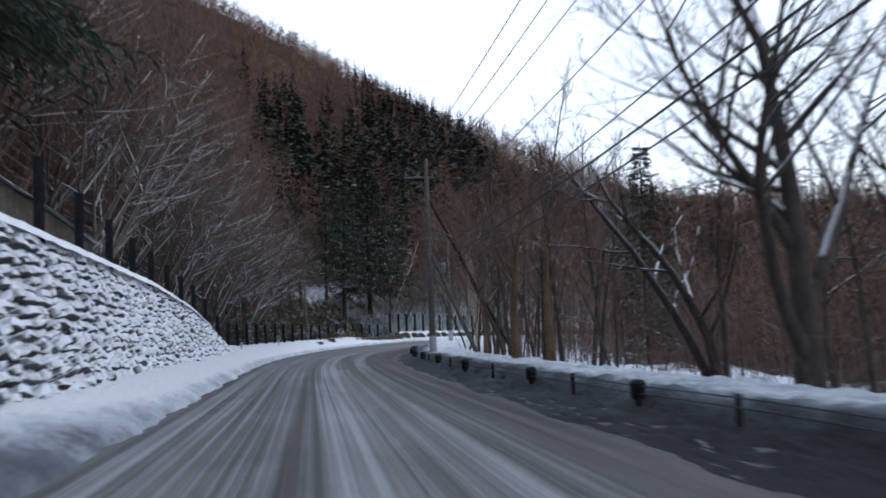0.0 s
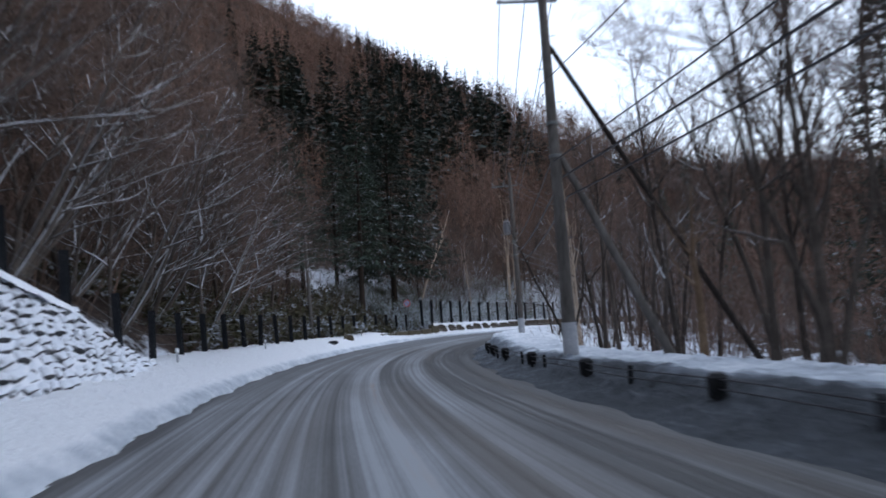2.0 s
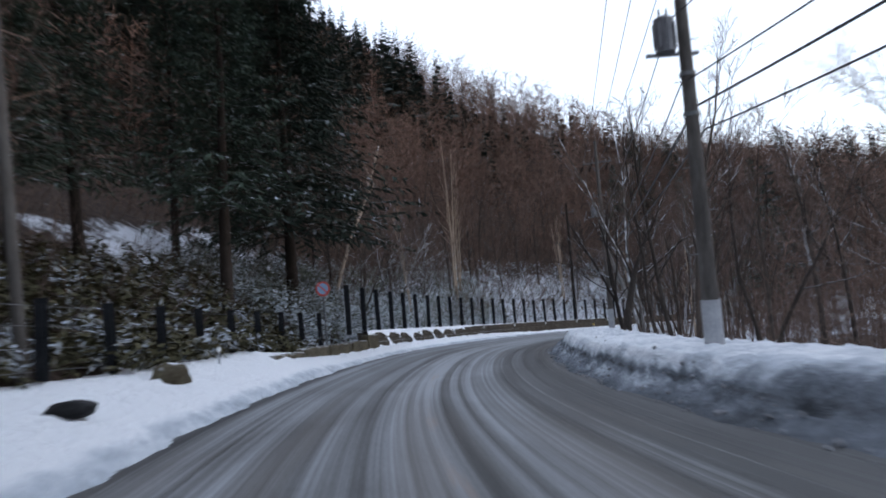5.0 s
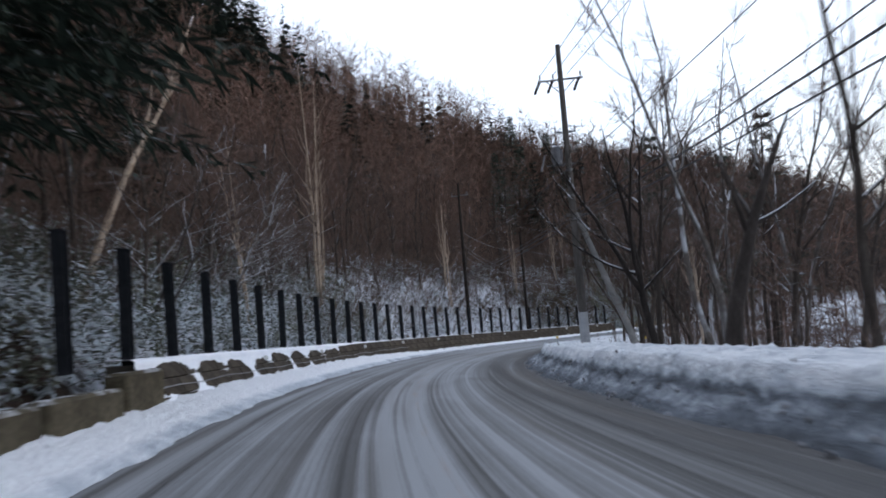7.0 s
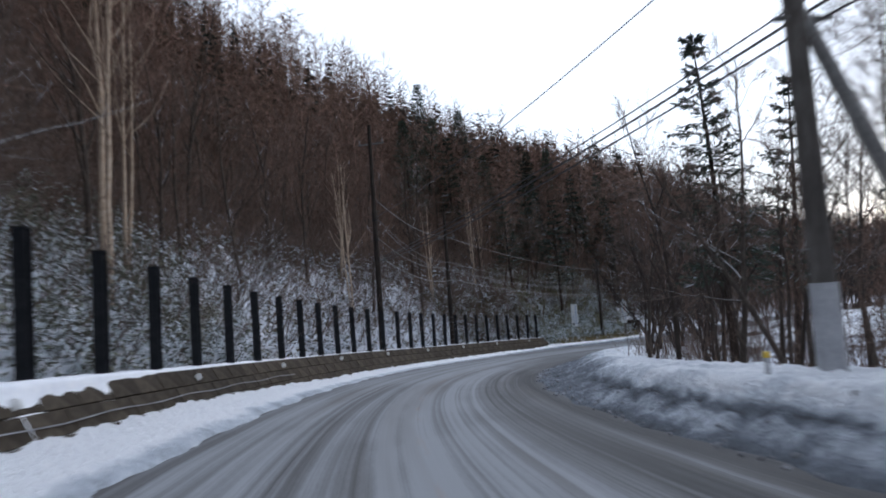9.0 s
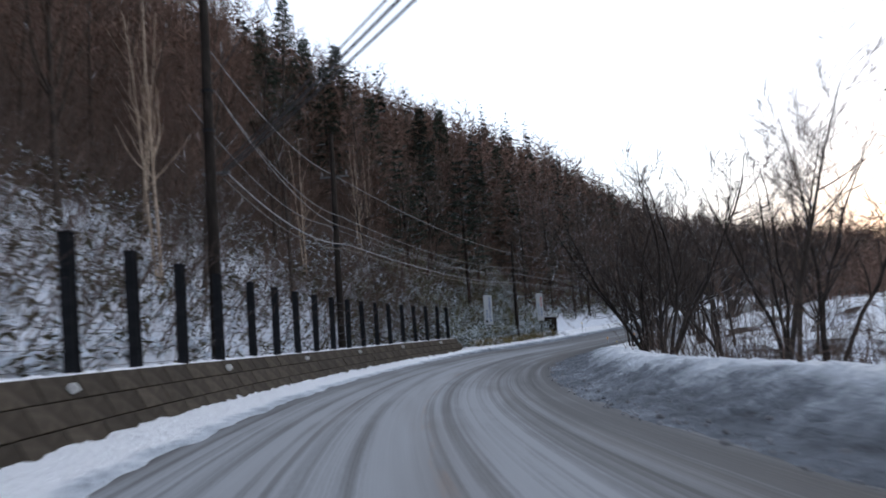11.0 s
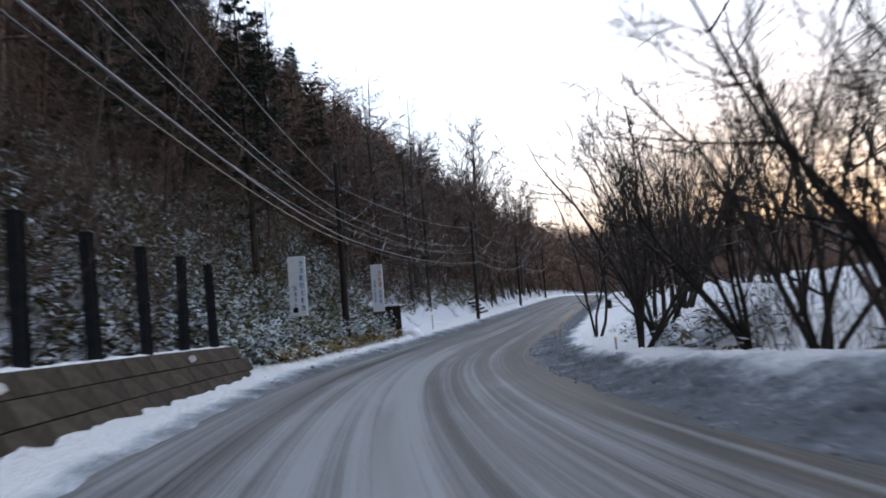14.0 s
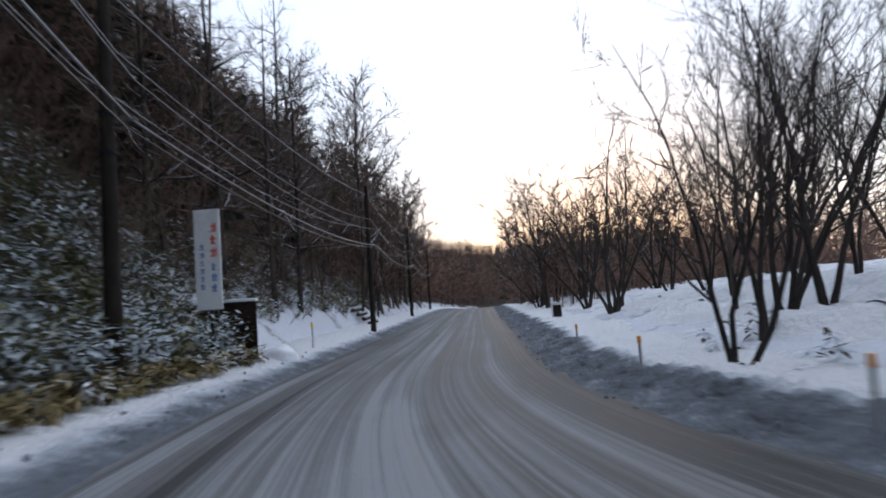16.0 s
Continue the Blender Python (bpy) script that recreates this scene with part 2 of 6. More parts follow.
def forest_floor():
    """Brown litter with snow lying in patches, by the share kept in the sheet's map."""
    m, t, b = material("snow_patched_litter", 0.9)
    co = t.nodes.new("ShaderNodeTexCoord")
    share_map = t.nodes.new("ShaderNodeUVMap")
    share_map.uv_map = "clean"
    sep = t.nodes.new("ShaderNodeSeparateXYZ")
    t.links.new(share_map.outputs[0], sep.inputs[0])
    fields = [add(t, "ShaderNodeTexNoise", Scale=k, Detail=6.0, Roughness=0.65) for k in (0.5, 3.0, 14.0)]
    for n in fields:
        t.links.new(co.outputs["Object"], n.inputs["Vector"])
    litter = ramp(t, fields[1].outputs[0], [(0.3, (0.016, 0.012, 0.009)), (0.5, (0.04, 0.028, 0.022)), (0.72, (0.085, 0.062, 0.048))])
    snow = ramp(t, fields[2].outputs[0], [(0.3, (0.5, 0.53, 0.6)), (0.7, (0.76, 0.79, 0.84))])
    total = sep.outputs["X"]
    for n, k in ((fields[0], 1.05), (fields[1], 0.35)):
        node = add(t, "ShaderNodeMath")
        node.operation = "MULTIPLY_ADD"
        node.inputs[1].default_value = k
        t.links.new(n.outputs[0], node.inputs[0])
        t.links.new(total, node.inputs[2])
        total = node.outputs[0]
    lie = add(t, "ShaderNodeMapRange")
    lie.inputs[1].default_value, lie.inputs[2].default_value = 1.13, 1.3
    t.links.new(total, lie.inputs[0])
    t.links.new(mix(t, lie.outputs[0], litter.outputs[0], snow.outputs[0]), b.inputs["Base Color"])
    bump(t, b, total, 0.8, 0.2)
    return m


# brightness of the packed snow across the road: place, share
TRACKS = [(-3.2, 0.0), (-2.35, 0.04), (-2.05, 0.4), (-1.8, 0.12), (-1.45, 0.06), (-1.25, 0.5), (-1.05, 0.16), (-0.6, 0.3), (-0.35, 0.44), (-0.15, 0.1), (0.08, 0.12), (0.32, 0.66), (0.75, 0.58), (1.0, 0.14), (1.35, 0.08), (1.7, 0.36), (2.4, 0.2), (3.2, 0.05), (4.6, 0.0)]
SNOW = mottled("snow", [(0.7, 0.73, 0.79), (0.83, 0.85, 0.89), (0.9, 0.91, 0.93)], 1.2, 0.75, 0.5, fine=7, distance=0.06)
DIRTY_SNOW = mottled("dirty_snow", [(0.12, 0.12, 0.125), (0.24, 0.245, 0.26), (0.42, 0.44, 0.48)], 0.9, 0.8, 0.8, fine=6, distance=0.08)
FOREST_FLOOR = forest_floor()
ROAD = road_surface()
CONCRETE = mottled("weathered_concrete", [(0.04, 0.036, 0.03), (0.08, 0.071, 0.058), (0.15, 0.135, 0.112)], 0.7, 0.85, 0.4, fine=8)
POST_STEEL = mottled("dark_painted_steel", [(0.008, 0.009, 0.011), (0.016, 0.017, 0.02), (0.03, 0.03, 0.032)], 4.0, 0.55, 0.15)
POLE_CONCRETE = mottled("pole_concrete", [(0.055, 0.05, 0.046), (0.1, 0.091, 0.083), (0.165, 0.155, 0.142)], 2.0, 0.85, 0.2, stretch=(1, 1, 0.2))


# ---- mesh helpers ----
def mesh_object(name, verts, faces, mat, parent=None, smooth=False):
    me = bpy.data.meshes.new(name)
    me.from_pydata(np.asarray(verts).tolist() if not isinstance(verts, list) else verts, [], faces)
    mats = mat if isinstance(mat, (list, tuple)) else [mat]
    for m in mats:
        me.materials.append(m)
    if smooth:
        me.shade_smooth()
    ob = new(name, me)
    if parent is not None:
        ob.parent = parent
    return ob


def strip(name, s_values, u_values, height, mat, smooth=True):
    """A sheet along the road: height(s, u) over the road's surface, with s and u as its UV map."""
    s, u = np.meshgrid(s_values, u_values, indexing="ij")
    pts = world_points(s, u, height(s, u)).reshape(-1, 3)
    n, k = len(s_values), len(u_values)
    idx = np.arange(n * k).reshape(n, k)
    quads = np.stack([idx[:-1, :-1], idx[:-1, 1:], idx[1:, 1:], idx[1:, :-1]], -1).reshape(-1, 4)
    ob = mesh_object(name, pts, quads.tolist(), mat, smooth=smooth)
    layer = ob.data.uv_layers.new(name="along")
    flat = np.stack([u.ravel(), s.ravel()], -1)[quads.ravel()]
    layer.data.foreach_set("uv", flat.ravel().astype(np.float32))
    return ob


# ---- land ----
def smooth(x, lo, hi):
    k = np.clip((x - lo) / (hi - lo), 0, 1)
    return k * k * (3 - 2 * k)


def along_of(ob):
    """s and u at each corner of a sheet."""
    flat_uv = np.empty(len(ob.data.loops) * 2, np.float32)
    ob.data.uv_layers["along"].data.foreach_get("uv", flat_uv)
    us = flat_uv.reshape(-1, 2).astype(float)
    return us[:, 1], us[:, 0]


def keep_share(ob, s, u, share_of):
    """Writes the share of lying snow into the sheet's map."""
    layer = ob.data.uv_layers.new(name="clean")
    layer.data.foreach_set("uv", np.stack([share_of(s, u), 0 * u], -1).ravel().astype(np.float32))


def ground_share(s, u):
    """How much snow lies on the forest floor: by the road, in clearings and under the open trees."""
    reach = np.interp(s, [40, 44, 78, 82, 100, 136, 145, 170, 215], [7, 3, 3, 9, 10.5, 11.5, 9, 8, 7])
    left = 1 - smooth(-u - reach, -2.5, 2.5)
    glade = 0.7 * smooth(s, 66, 72) * (1 - smooth(s, 84, 92)) * smooth(-u, 7.2, 9.0) * (1 - smooth(-u, 13, 17))
    right = 1 - smooth(u - np.interp(s, [125, 150], [17, 75]) + 5 * ripple(s, u, 12.0), -6, 14)
    near_share = np.where(u < 0, np.maximum(left, glade), right)
    return np.interp(s, [95, 125, 134, 142, 153, 156], [0.72, 0.7, 0.62, 0.5, 0.5, 0.7]) * near_share + 0.16 * (1 - near_share) + 0.14 * ripple(s, u, 8.0, 3.0) * np.clip((s - 85) / 20, 0.3, 1)


def axis_steps(lo, hi, fine, far):
    inner = np.arange(lo, hi + 0.1, fine)
    grow = np.cumsum(fine * 1.22 ** np.arange(1, 30))
    grow = grow[grow < far]
    return np.r_[lo - grow[::-1], inner, hi + grow]


gx, gy = axis_steps(-60, 130, 1.6, 2500), axis_steps(-20, 200, 1.6, 2500)
X, Y = np.meshgrid(gx, gy, indexing="ij")
gs, gu, gz = road_coordinates(np.stack([X.ravel(), Y.ravel()], -1))
near = np.clip((9.0 - np.abs(gu + 0.5)) / 2.0, 0, 1) * ((gs > S0) & (gs < S1))
gh = gz + land(gs, gu) - np.where(gu > -4.5, 0.5, 0.0) * near - bank(gs) * np.clip(gu, -9, 9)
idx = np.arange(X.size).reshape(X.shape)
quads = np.stack([idx[:-1, :-1], idx[1:, :-1], idx[1:, 1:], idx[:-1, 1:]], -1).reshape(-1, 4)
ground = mesh_object("ground", np.stack([X.ravel(), Y.ravel(), gh], -1), quads.tolist(), FOREST_FLOOR, smooth=True)
keep_share(ground, gs[quads].ravel(), gu[quads].ravel(), ground_share)
tagged(ground, "snow-patched forest floor and hillside of brown litter", "ground", kind="structure")

road = strip("road", np.arange(S0, S1, 1.0), np.linspace(-3.4, 5.6, 28), lambda s, u: 0.0 * s + 0.012 * ripple(u, s, 1.6), ROAD)
tagged(road, "winding asphalt road with packed snow and tyre tracks", "road", kind="structure")


def left_bank(s, u):
    d = (-2.55 - 0.14 * ripple(s, 0 * s, 4.0) - u) / 2.2
    top = np.interp(s, [0, 8, 30, 60, 67, 72, 76, 84, 100, 107, 112, 148, 156, 175, 200], [0.9, 0.75, 0.75, 0.65, 0.72, 0.4, 0.35, 0.42, 0.45, 0.3, 0.16, 0.14, 0.35, 0.4, 0.4])
    up = np.where(d < 0, 0.3 * d, top * np.clip(d, 0, 1) ** 0.6)
    lumps = 0.06 * ripple(s, u, 1.3) + 0.05 * ripple(s, u, 0.6, 3.0) + 0.045 * ripple(s, u, 0.34, 5.0)
    return up + lumps * np.clip(d * 2, 0, 1)


def right_bank(s, u):
    d = u - np.interp(s, [0, 28, 52], [3.75, 3.95, 4.4]) - 0.2 * ripple(s, 0 * s + 3, 5.0)
    top = np.interp(s, [0, 45, 58, 90, 140, 150, 165, 200], [0.44, 0.44, 0.72, 0.8, 0.84, 0.5, 0.4, 0.32])
    width = np.interp(s, [0, 12, 26, 50, 60, 95, 105, 140, 155], [2.4, 2.3, 1.85, 1.8, 1.15, 1.3, 2.6, 2.6, 1.9])
    k = np.clip(d / width, 0, 1)
    open_rail = np.interp(s, [12, 26], [1, 0])
    tier = np.interp(s, [52, 60, 98, 108], [0, 1, 1, 0])
    shelf = 0.42 + 0.05 * ripple(s, 0 * s + 1, 3.0)
    up = top * ((1 - tier) * ((0.65 - 0.4 * open_rail) * k + (0.35 + 0.4 * open_rail) * smooth(k, 0.35 + 0.37 * open_rail, 0.95 + 0.05 * open_rail)) + tier * (0.5 * np.clip(k / shelf, 0, 1) ** 1.3 + 0.5 * smooth(k, shelf + 0.02, shelf + 0.3)))
    crust = smooth(k, 0, 0.25) * (0.06 * ripple(s, u, 1.1, 4.0) + 0.06 * ripple(s, u, 0.62, 7.0) + 0.045 * ripple(s, u, 0.33, 1.0))
    hollow = np.clip(ripple(s / 2.6, u, 0.8, 9.0) - 0.25, 0, 1) * np.exp(-(((k - 0.42) / 0.2) ** 2))
    edge_h = np.where(d < 0, 0.35 * d, up + crust - 0.22 * hollow)
    out = smooth(u, 7.6, 10.8)
    return edge_h * (1 - out) + (land(s, u) + 0.06 + 0.05 * ripple(s, u, 1.6, 2.0)) * out - 0.6 * smooth(u, 12.2, 12.9)


def bank_snow():
    """Roadside snow that goes from ploughed slush and painted shade to clean snow by the share kept in its second map.
    """
    m, t, b = material("ploughed_snow", 0.8)
    co = t.nodes.new("ShaderNodeTexCoord")
    share_map = t.nodes.new("ShaderNodeUVMap")
    share_map.uv_map = "clean"
    sep = t.nodes.new("ShaderNodeSeparateXYZ")
    t.links.new(share_map.outputs[0], sep.inputs[0])
    n1 = add(t, "ShaderNodeTexNoise", Scale=0.9, Detail=6.0, Roughness=0.65)
    n2 = add(t, "ShaderNodeTexNoise", Scale=6.0, Detail=5.0, Roughness=0.7)
    for n in (n1, n2):
        t.links.new(co.outputs["Object"], n.inputs["Vector"])
    total = sep.outputs["X"]
    for n, k in ((n1, 0.75), (n2, 0.4)):
        node = add(t, "ShaderNodeMath")
        node.operation = "MULTIPLY_ADD"
        node.inputs[1].default_value = k
        t.links.new(n.outputs[0], node.inputs[0])
        t.links.new(total, node.inputs[2])
        total = node.outputs[0]
    scaled = add(t, "ShaderNodeMapRange")
    scaled.inputs[1].default_value, scaled.inputs[2].default_value = 0.35, 1.45
    t.links.new(total, scaled.inputs[0])
    # grey stops lean blue: the tint of shaded snow is in the colour
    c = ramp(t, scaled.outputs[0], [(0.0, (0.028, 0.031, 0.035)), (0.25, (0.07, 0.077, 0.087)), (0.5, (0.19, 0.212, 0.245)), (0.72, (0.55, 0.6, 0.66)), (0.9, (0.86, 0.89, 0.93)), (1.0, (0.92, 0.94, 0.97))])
    # twigs, grit and slush caught in it
    n3 = add(t, "ShaderNodeTexNoise", Scale=11.0, Detail=4.0, Roughness=0.7)
    t.links.new(co.outputs["Object"], n3.inputs["Vector"])
    speck = add(t, "ShaderNodeMapRange")
    speck.inputs[1].default_value, speck.inputs[2].default_value, speck.inputs[4].default_value = 0.63, 0.75, 0.4
    t.links.new(n3.outputs[0], speck.inputs[0])
    t.links.new(mix(t, speck.outputs[0], c.outputs[0], (0.2, 0.18, 0.16)), b.inputs["Base Color"])
    bump(t, b, n2.outputs[0], 1.0, 0.2)
    return m


def clean_shade_share(s, u):
    base = np.interp(s, [0, 14, 45, 60, 100, 110, 140, 152], [-0.45, -0.06, 0.1, 0.16, 0.22, 0.27, 0.28, 0.26])
    lo = np.interp(s, [0, 50, 60, 100, 110, 140, 152, 200], [5.5, 5.4, 5.1, 5.2, 5.6, 5.6, 5.7, 5.7]) + 0.35 * ripple(s, 0 * s, 6.0)
    hi = np.interp(s, [0, 50, 60, 100, 110, 140, 152, 200], [6.5, 6.4, 6.1, 6.3, 7.4, 7.4, 6.6, 6.5]) + 0.35 * ripple(s, 0 * s, 6.0)
    full = np.interp(s, [0, 50, 60, 140, 152], [0.55, 0.65, 0.75, 0.7, 0.95])
    tier = np.interp(s, [52, 60, 98, 108], [0, 1, 1, 0])
    width = np.interp(s, [50, 60, 95, 105], [1.8, 1.15, 1.3, 2.6])
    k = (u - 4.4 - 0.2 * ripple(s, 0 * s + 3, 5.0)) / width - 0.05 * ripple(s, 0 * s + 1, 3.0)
    # shade of the undercut foot, ledge and hollows is put into the share
    ledge_shade = np.exp(-(((k - 0.45) / 0.06) ** 2)) * (0.55 + 0.45 * ripple(s, 0 * s, 2.6, 5.0))
    two_tier = 0.16 + 0.26 * smooth(k, 0.02, 0.26) + 0.3 * smooth(k, 0.46, 0.6) - 0.6 * np.clip(ledge_shade, 0, 1)
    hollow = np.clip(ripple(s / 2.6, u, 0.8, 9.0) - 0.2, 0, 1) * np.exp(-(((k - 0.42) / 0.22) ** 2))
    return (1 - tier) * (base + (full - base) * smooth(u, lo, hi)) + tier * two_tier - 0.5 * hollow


BANK_SNOW = bank_snow()


def left_share(s, u):
    near_edge = -2.6 - 0.14 * ripple(s, 0 * s, 4.0)
    low = np.interp(s, [0, 8, 13, 25, 140, 152, 200], [0.1, 0.3, 0.6, 0.62, 0.55, 0.3, 0.3])
    return low + (1.05 - low) * smooth(near_edge - u, 0.05, np.interp(s, [0, 8, 14, 25, 140, 152], [1.8, 1.6, 0.7, 0.5, 0.5, 1.2]))


snow_left = strip("snow_bank_left", np.arange(S0, S1, 0.25), np.r_[np.linspace(-5.9, -3.3, 15), np.linspace(-3.2, -2.25, 16)], left_bank, BANK_SNOW)
keep_share(snow_left, *along_of(snow_left), left_share)
tagged(snow_left, "snow bank along the road edge, soiled at its foot", "snow bank", kind="structure")
bank_s, bank_u = np.arange(S0, S1, 0.3), np.r_[np.linspace(3.3, 6.6, 42), np.linspace(6.7, 8.2, 13), np.linspace(8.5, 13.0, 14)]
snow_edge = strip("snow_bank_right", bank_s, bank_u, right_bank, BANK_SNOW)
keep_share(snow_edge, *along_of(snow_edge), clean_shade_share)
tagged(snow_edge, "ploughed grey roadside snow bank, cleaner towards the trees", "snow bank", kind="structure")
field = strip("snow_field", np.arange(141, 236, 0.8), np.linspace(12.0, 34.0, 28), lambda s, u: land(s, u) + 0.07 + 0.1 * ripple(s, u, 3.2, 2.0) - 0.8 * (1 - smooth(s, 141, 146)) - 0.8 * smooth(u, 30, 34) - 0.8 * smooth(s, 230, 235), BANK_SNOW)
keep_share(field, *along_of(field), lambda s, u: 0.78 + 0.12 * ripple(s, u, 5.0))
tagged(field, "clean snow field rising under the bare trees", "snow", kind="structure")

# ---- wood: trunks, limbs and twigs ----
def snowy(name, colours, scale, low, high, amount, rough=0.85, stretch=(1, 1, 1), vary=0.35, patch=3.0, snow=(0.72, 0.75, 0.8), metal=0.0):
    """Like mottled(), varied from thing to thing, with snow lying on what faces upward."""
    m = mottled(name, colours, scale, rough, 0.4, metal, stretch)
    t = m.node_tree
    b = t.nodes["Principled BSDF"]
    base = b.inputs["Base Color"].links[0].from_socket
    info = t.nodes.new("ShaderNodeObjectInfo")
    tone = add(t, "ShaderNodeMapRange")
    tone.inputs[3].default_value, tone.inputs[4].default_value = 1 - vary, 1 + vary
    t.links.new(info.outputs["Random"], tone.inputs[0])
    scaled = t.nodes.new("ShaderNodeVectorMath")
    scaled.operation = "SCALE"
    t.links.new(base, scaled.inputs[0])
    t.links.new(tone.outputs[0], scaled.inputs["Scale"])
    geo = t.nodes.new("ShaderNodeNewGeometry")
    sep = t.nodes.new("ShaderNodeSeparateXYZ")
    t.links.new(geo.outputs["Normal"], sep.inputs[0])
    up = add(t, "ShaderNodeMapRange")
    up.interpolation_type = "SMOOTHSTEP"
    up.inputs[1].default_value, up.inputs[2].default_value = low, high
    t.links.new(sep.outputs["Z"], up.inputs[0])
    n = add(t, "ShaderNodeTexNoise", Scale=patch, Detail=3.0)
    t.links.new(geo.outputs["Position"], n.inputs["Vector"])
    lie = add(t, "ShaderNodeMapRange")
    lie.inputs[1].default_value, lie.inputs[2].default_value = 0.62 - 0.35 * amount, 0.72 - 0.35 * amount
    t.links.new(n.outputs[0], lie.inputs[0])
    both = add(t, "ShaderNodeMath")
    both.operation = "MULTIPLY"
    t.links.new(up.outputs[0], both.inputs[0])
    t.links.new(lie.outputs[0], both.inputs[1])
    t.links.new(mix(t, both.outputs[0], scaled.outputs[0], snow), b.inputs["Base Color"])
    return m


SNOWY_BARK = snowy("snowy_bark", [(0.028, 0.023, 0.02), (0.055, 0.045, 0.038), (0.11, 0.095, 0.08)], 4.0, 0.45, 0.85, 0.75, stretch=(1, 1, 0.3))
LINED_BARK = snowy("snow_lined_bark", [(0.05, 0.042, 0.036), (0.1, 0.085, 0.074), (0.19, 0.165, 0.145)], 4.0, 0.15, 0.6, 1.0, stretch=(1, 1, 0.3))
BLACK_BARK = snowy("dark_bark", [(0.016, 0.013, 0.012), (0.03, 0.025, 0.022), (0.055, 0.046, 0.04)], 4.0, 0.6, 0.95, 0.4, stretch=(1, 1, 0.3))
LINED_DARK = snowy("snow_lined_dark_bark", [(0.02, 0.017, 0.015), (0.042, 0.035, 0.031), (0.078, 0.066, 0.058)], 4.0, 0.35, 0.75, 0.55, stretch=(1, 1, 0.3), patch=1.2)
SNOWY_TWIG = snowy("snowy_twigs", [(0.06, 0.044, 0.036), (0.12, 0.088, 0.072), (0.2, 0.148, 0.122)], 0.6, 0.6, 0.95, 0.35)
BIRCH_BARK = snowy("birch_bark", [(0.2, 0.15, 0.11), (0.44, 0.345, 0.26), (0.58, 0.49, 0.4)], 2.2, 0.6, 0.95, 0.4, stretch=(1, 1, 2.5), vary=0.2)
RED_TWIG = snowy("red_brown_twigs", [(0.058, 0.037, 0.028), (0.115, 0.074, 0.057), (0.18, 0.117, 0.09)], 0.5, 0.7, 0.98, 0.2)
NEEDLES = snowy("snowy_needles", [(0.018, 0.025, 0.019), (0.04, 0.056, 0.042), (0.08, 0.102, 0.076)], 1.4, 0.75, 0.98, 0.24, patch=1.6, snow=(0.52, 0.56, 0.62))
DARK_BARK = snowy("conifer_bark", [(0.014, 0.011, 0.009), (0.03, 0.023, 0.019), (0.055, 0.043, 0.036)], 4.0, 0.6, 0.95, 0.3, stretch=(1, 1, 0.3))
DARK_TWIG = snowy("dark_twigs", [(0.03, 0.022, 0.018), (0.055, 0.042, 0.034), (0.09, 0.07, 0.058)], 0.6, 0.6, 0.95, 0.25)
LINED_TWIG = snowy("snow_lined_twigs", [(0.05, 0.037, 0.03), (0.1, 0.075, 0.062), (0.17, 0.13, 0.108)], 0.6, 0.25, 0.7, 0.3, patch=1.2)
PLASTERED_BARK = snowy("snow_plastered_bark", [(0.05, 0.043, 0.038), (0.11, 0.097, 0.085), (0.22, 0.2, 0.18)], 4.0, -0.3, 0.5, 0.42, stretch=(1, 1, 0.4), patch=1.3)
VINE_BARK = snowy("vine_covered_bark", [(0.06, 0.04, 0.025), (0.14, 0.095, 0.06), (0.24, 0.17, 0.11)], 3.0, 0.6, 0.95, 0.3, stretch=(1, 1, 0.5))


class Soup:
    """Collects tubes and spikes for one mesh."""

    def __init__(self):
        self.v, self.f = [], []

    def tube(self, pts, radii, sides):
        start = len(self.v)
        for i, p in enumerate(pts):
            d = (pts[min(i + 1, len(pts) - 1)] - pts[max(i - 1, 0)]).normalized()
            x = d.orthogonal().normalized()
            y = d.cross(x)
            for k in range(sides):
                a = 2 * math.pi * k / sides
                self.v.append(tuple(p + radii[i] * (math.cos(a) * x + math.sin(a) * y)))
        for i in range(len(pts) - 1):
            for k in range(sides):
                a, b = start + i * sides + k, start + i * sides + (k + 1) % sides
                self.f.append((a, b, b + sides, a + sides))
        tip = start + (len(pts) - 1) * sides
        self.f.append(tuple(range(tip, tip + sides)))

    def spike(self, p, q, r):
        d = (q - p).normalized()
        x = d.orthogonal().normalized() * r
        y = d.cross(x)
        n = len(self.v)
        self.v += [tuple(p + x), tuple(p - 0.5 * x + 0.87 * y), tuple(p - 0.5 * x - 0.87 * y), tuple(q)]
        self.f += [(n, n + 1, n + 3), (n + 1, n + 2, n + 3), (n + 2, n, n + 3)]

    def blade(self, p, q, w, side):
        n = len(self.v)
        m = p + 0.45 * (q - p)
        self.v += [tuple(p), tuple(m + w * side), tuple(q), tuple(m - w * side)]
        self.f += [(n, n + 1, n + 2, n + 3)]


UP = Vector((0, 0, 1))


def lean_out(rng, d, angle):
    """A way that leaves d by the angle, on a random side."""
    x = d.orthogonal().normalized()
    x.rotate(Matrix.Rotation(rng.uniform(0, 6.283), 3, d))
    return (math.cos(angle) * d + math.sin(angle) * x).normalized()


def limb(rng, p, d, length, steps, wobble, lift):
    pts = [p.copy()]
    for _ in range(steps):
        d = (d + Vector((rng.gauss(0, wobble), rng.gauss(0, wobble), rng.gauss(0, wobble * 0.6) + lift))).normalized()
        p = p + d * (length / steps)
        pts.append(p.copy())
    return pts, d


def along(pts, f):
    k = f * (len(pts) - 1)
    i = min(int(k), len(pts) - 2)
    return pts[i].lerp(pts[i + 1], k - i), (pts[i + 1] - pts[i]).normalized()


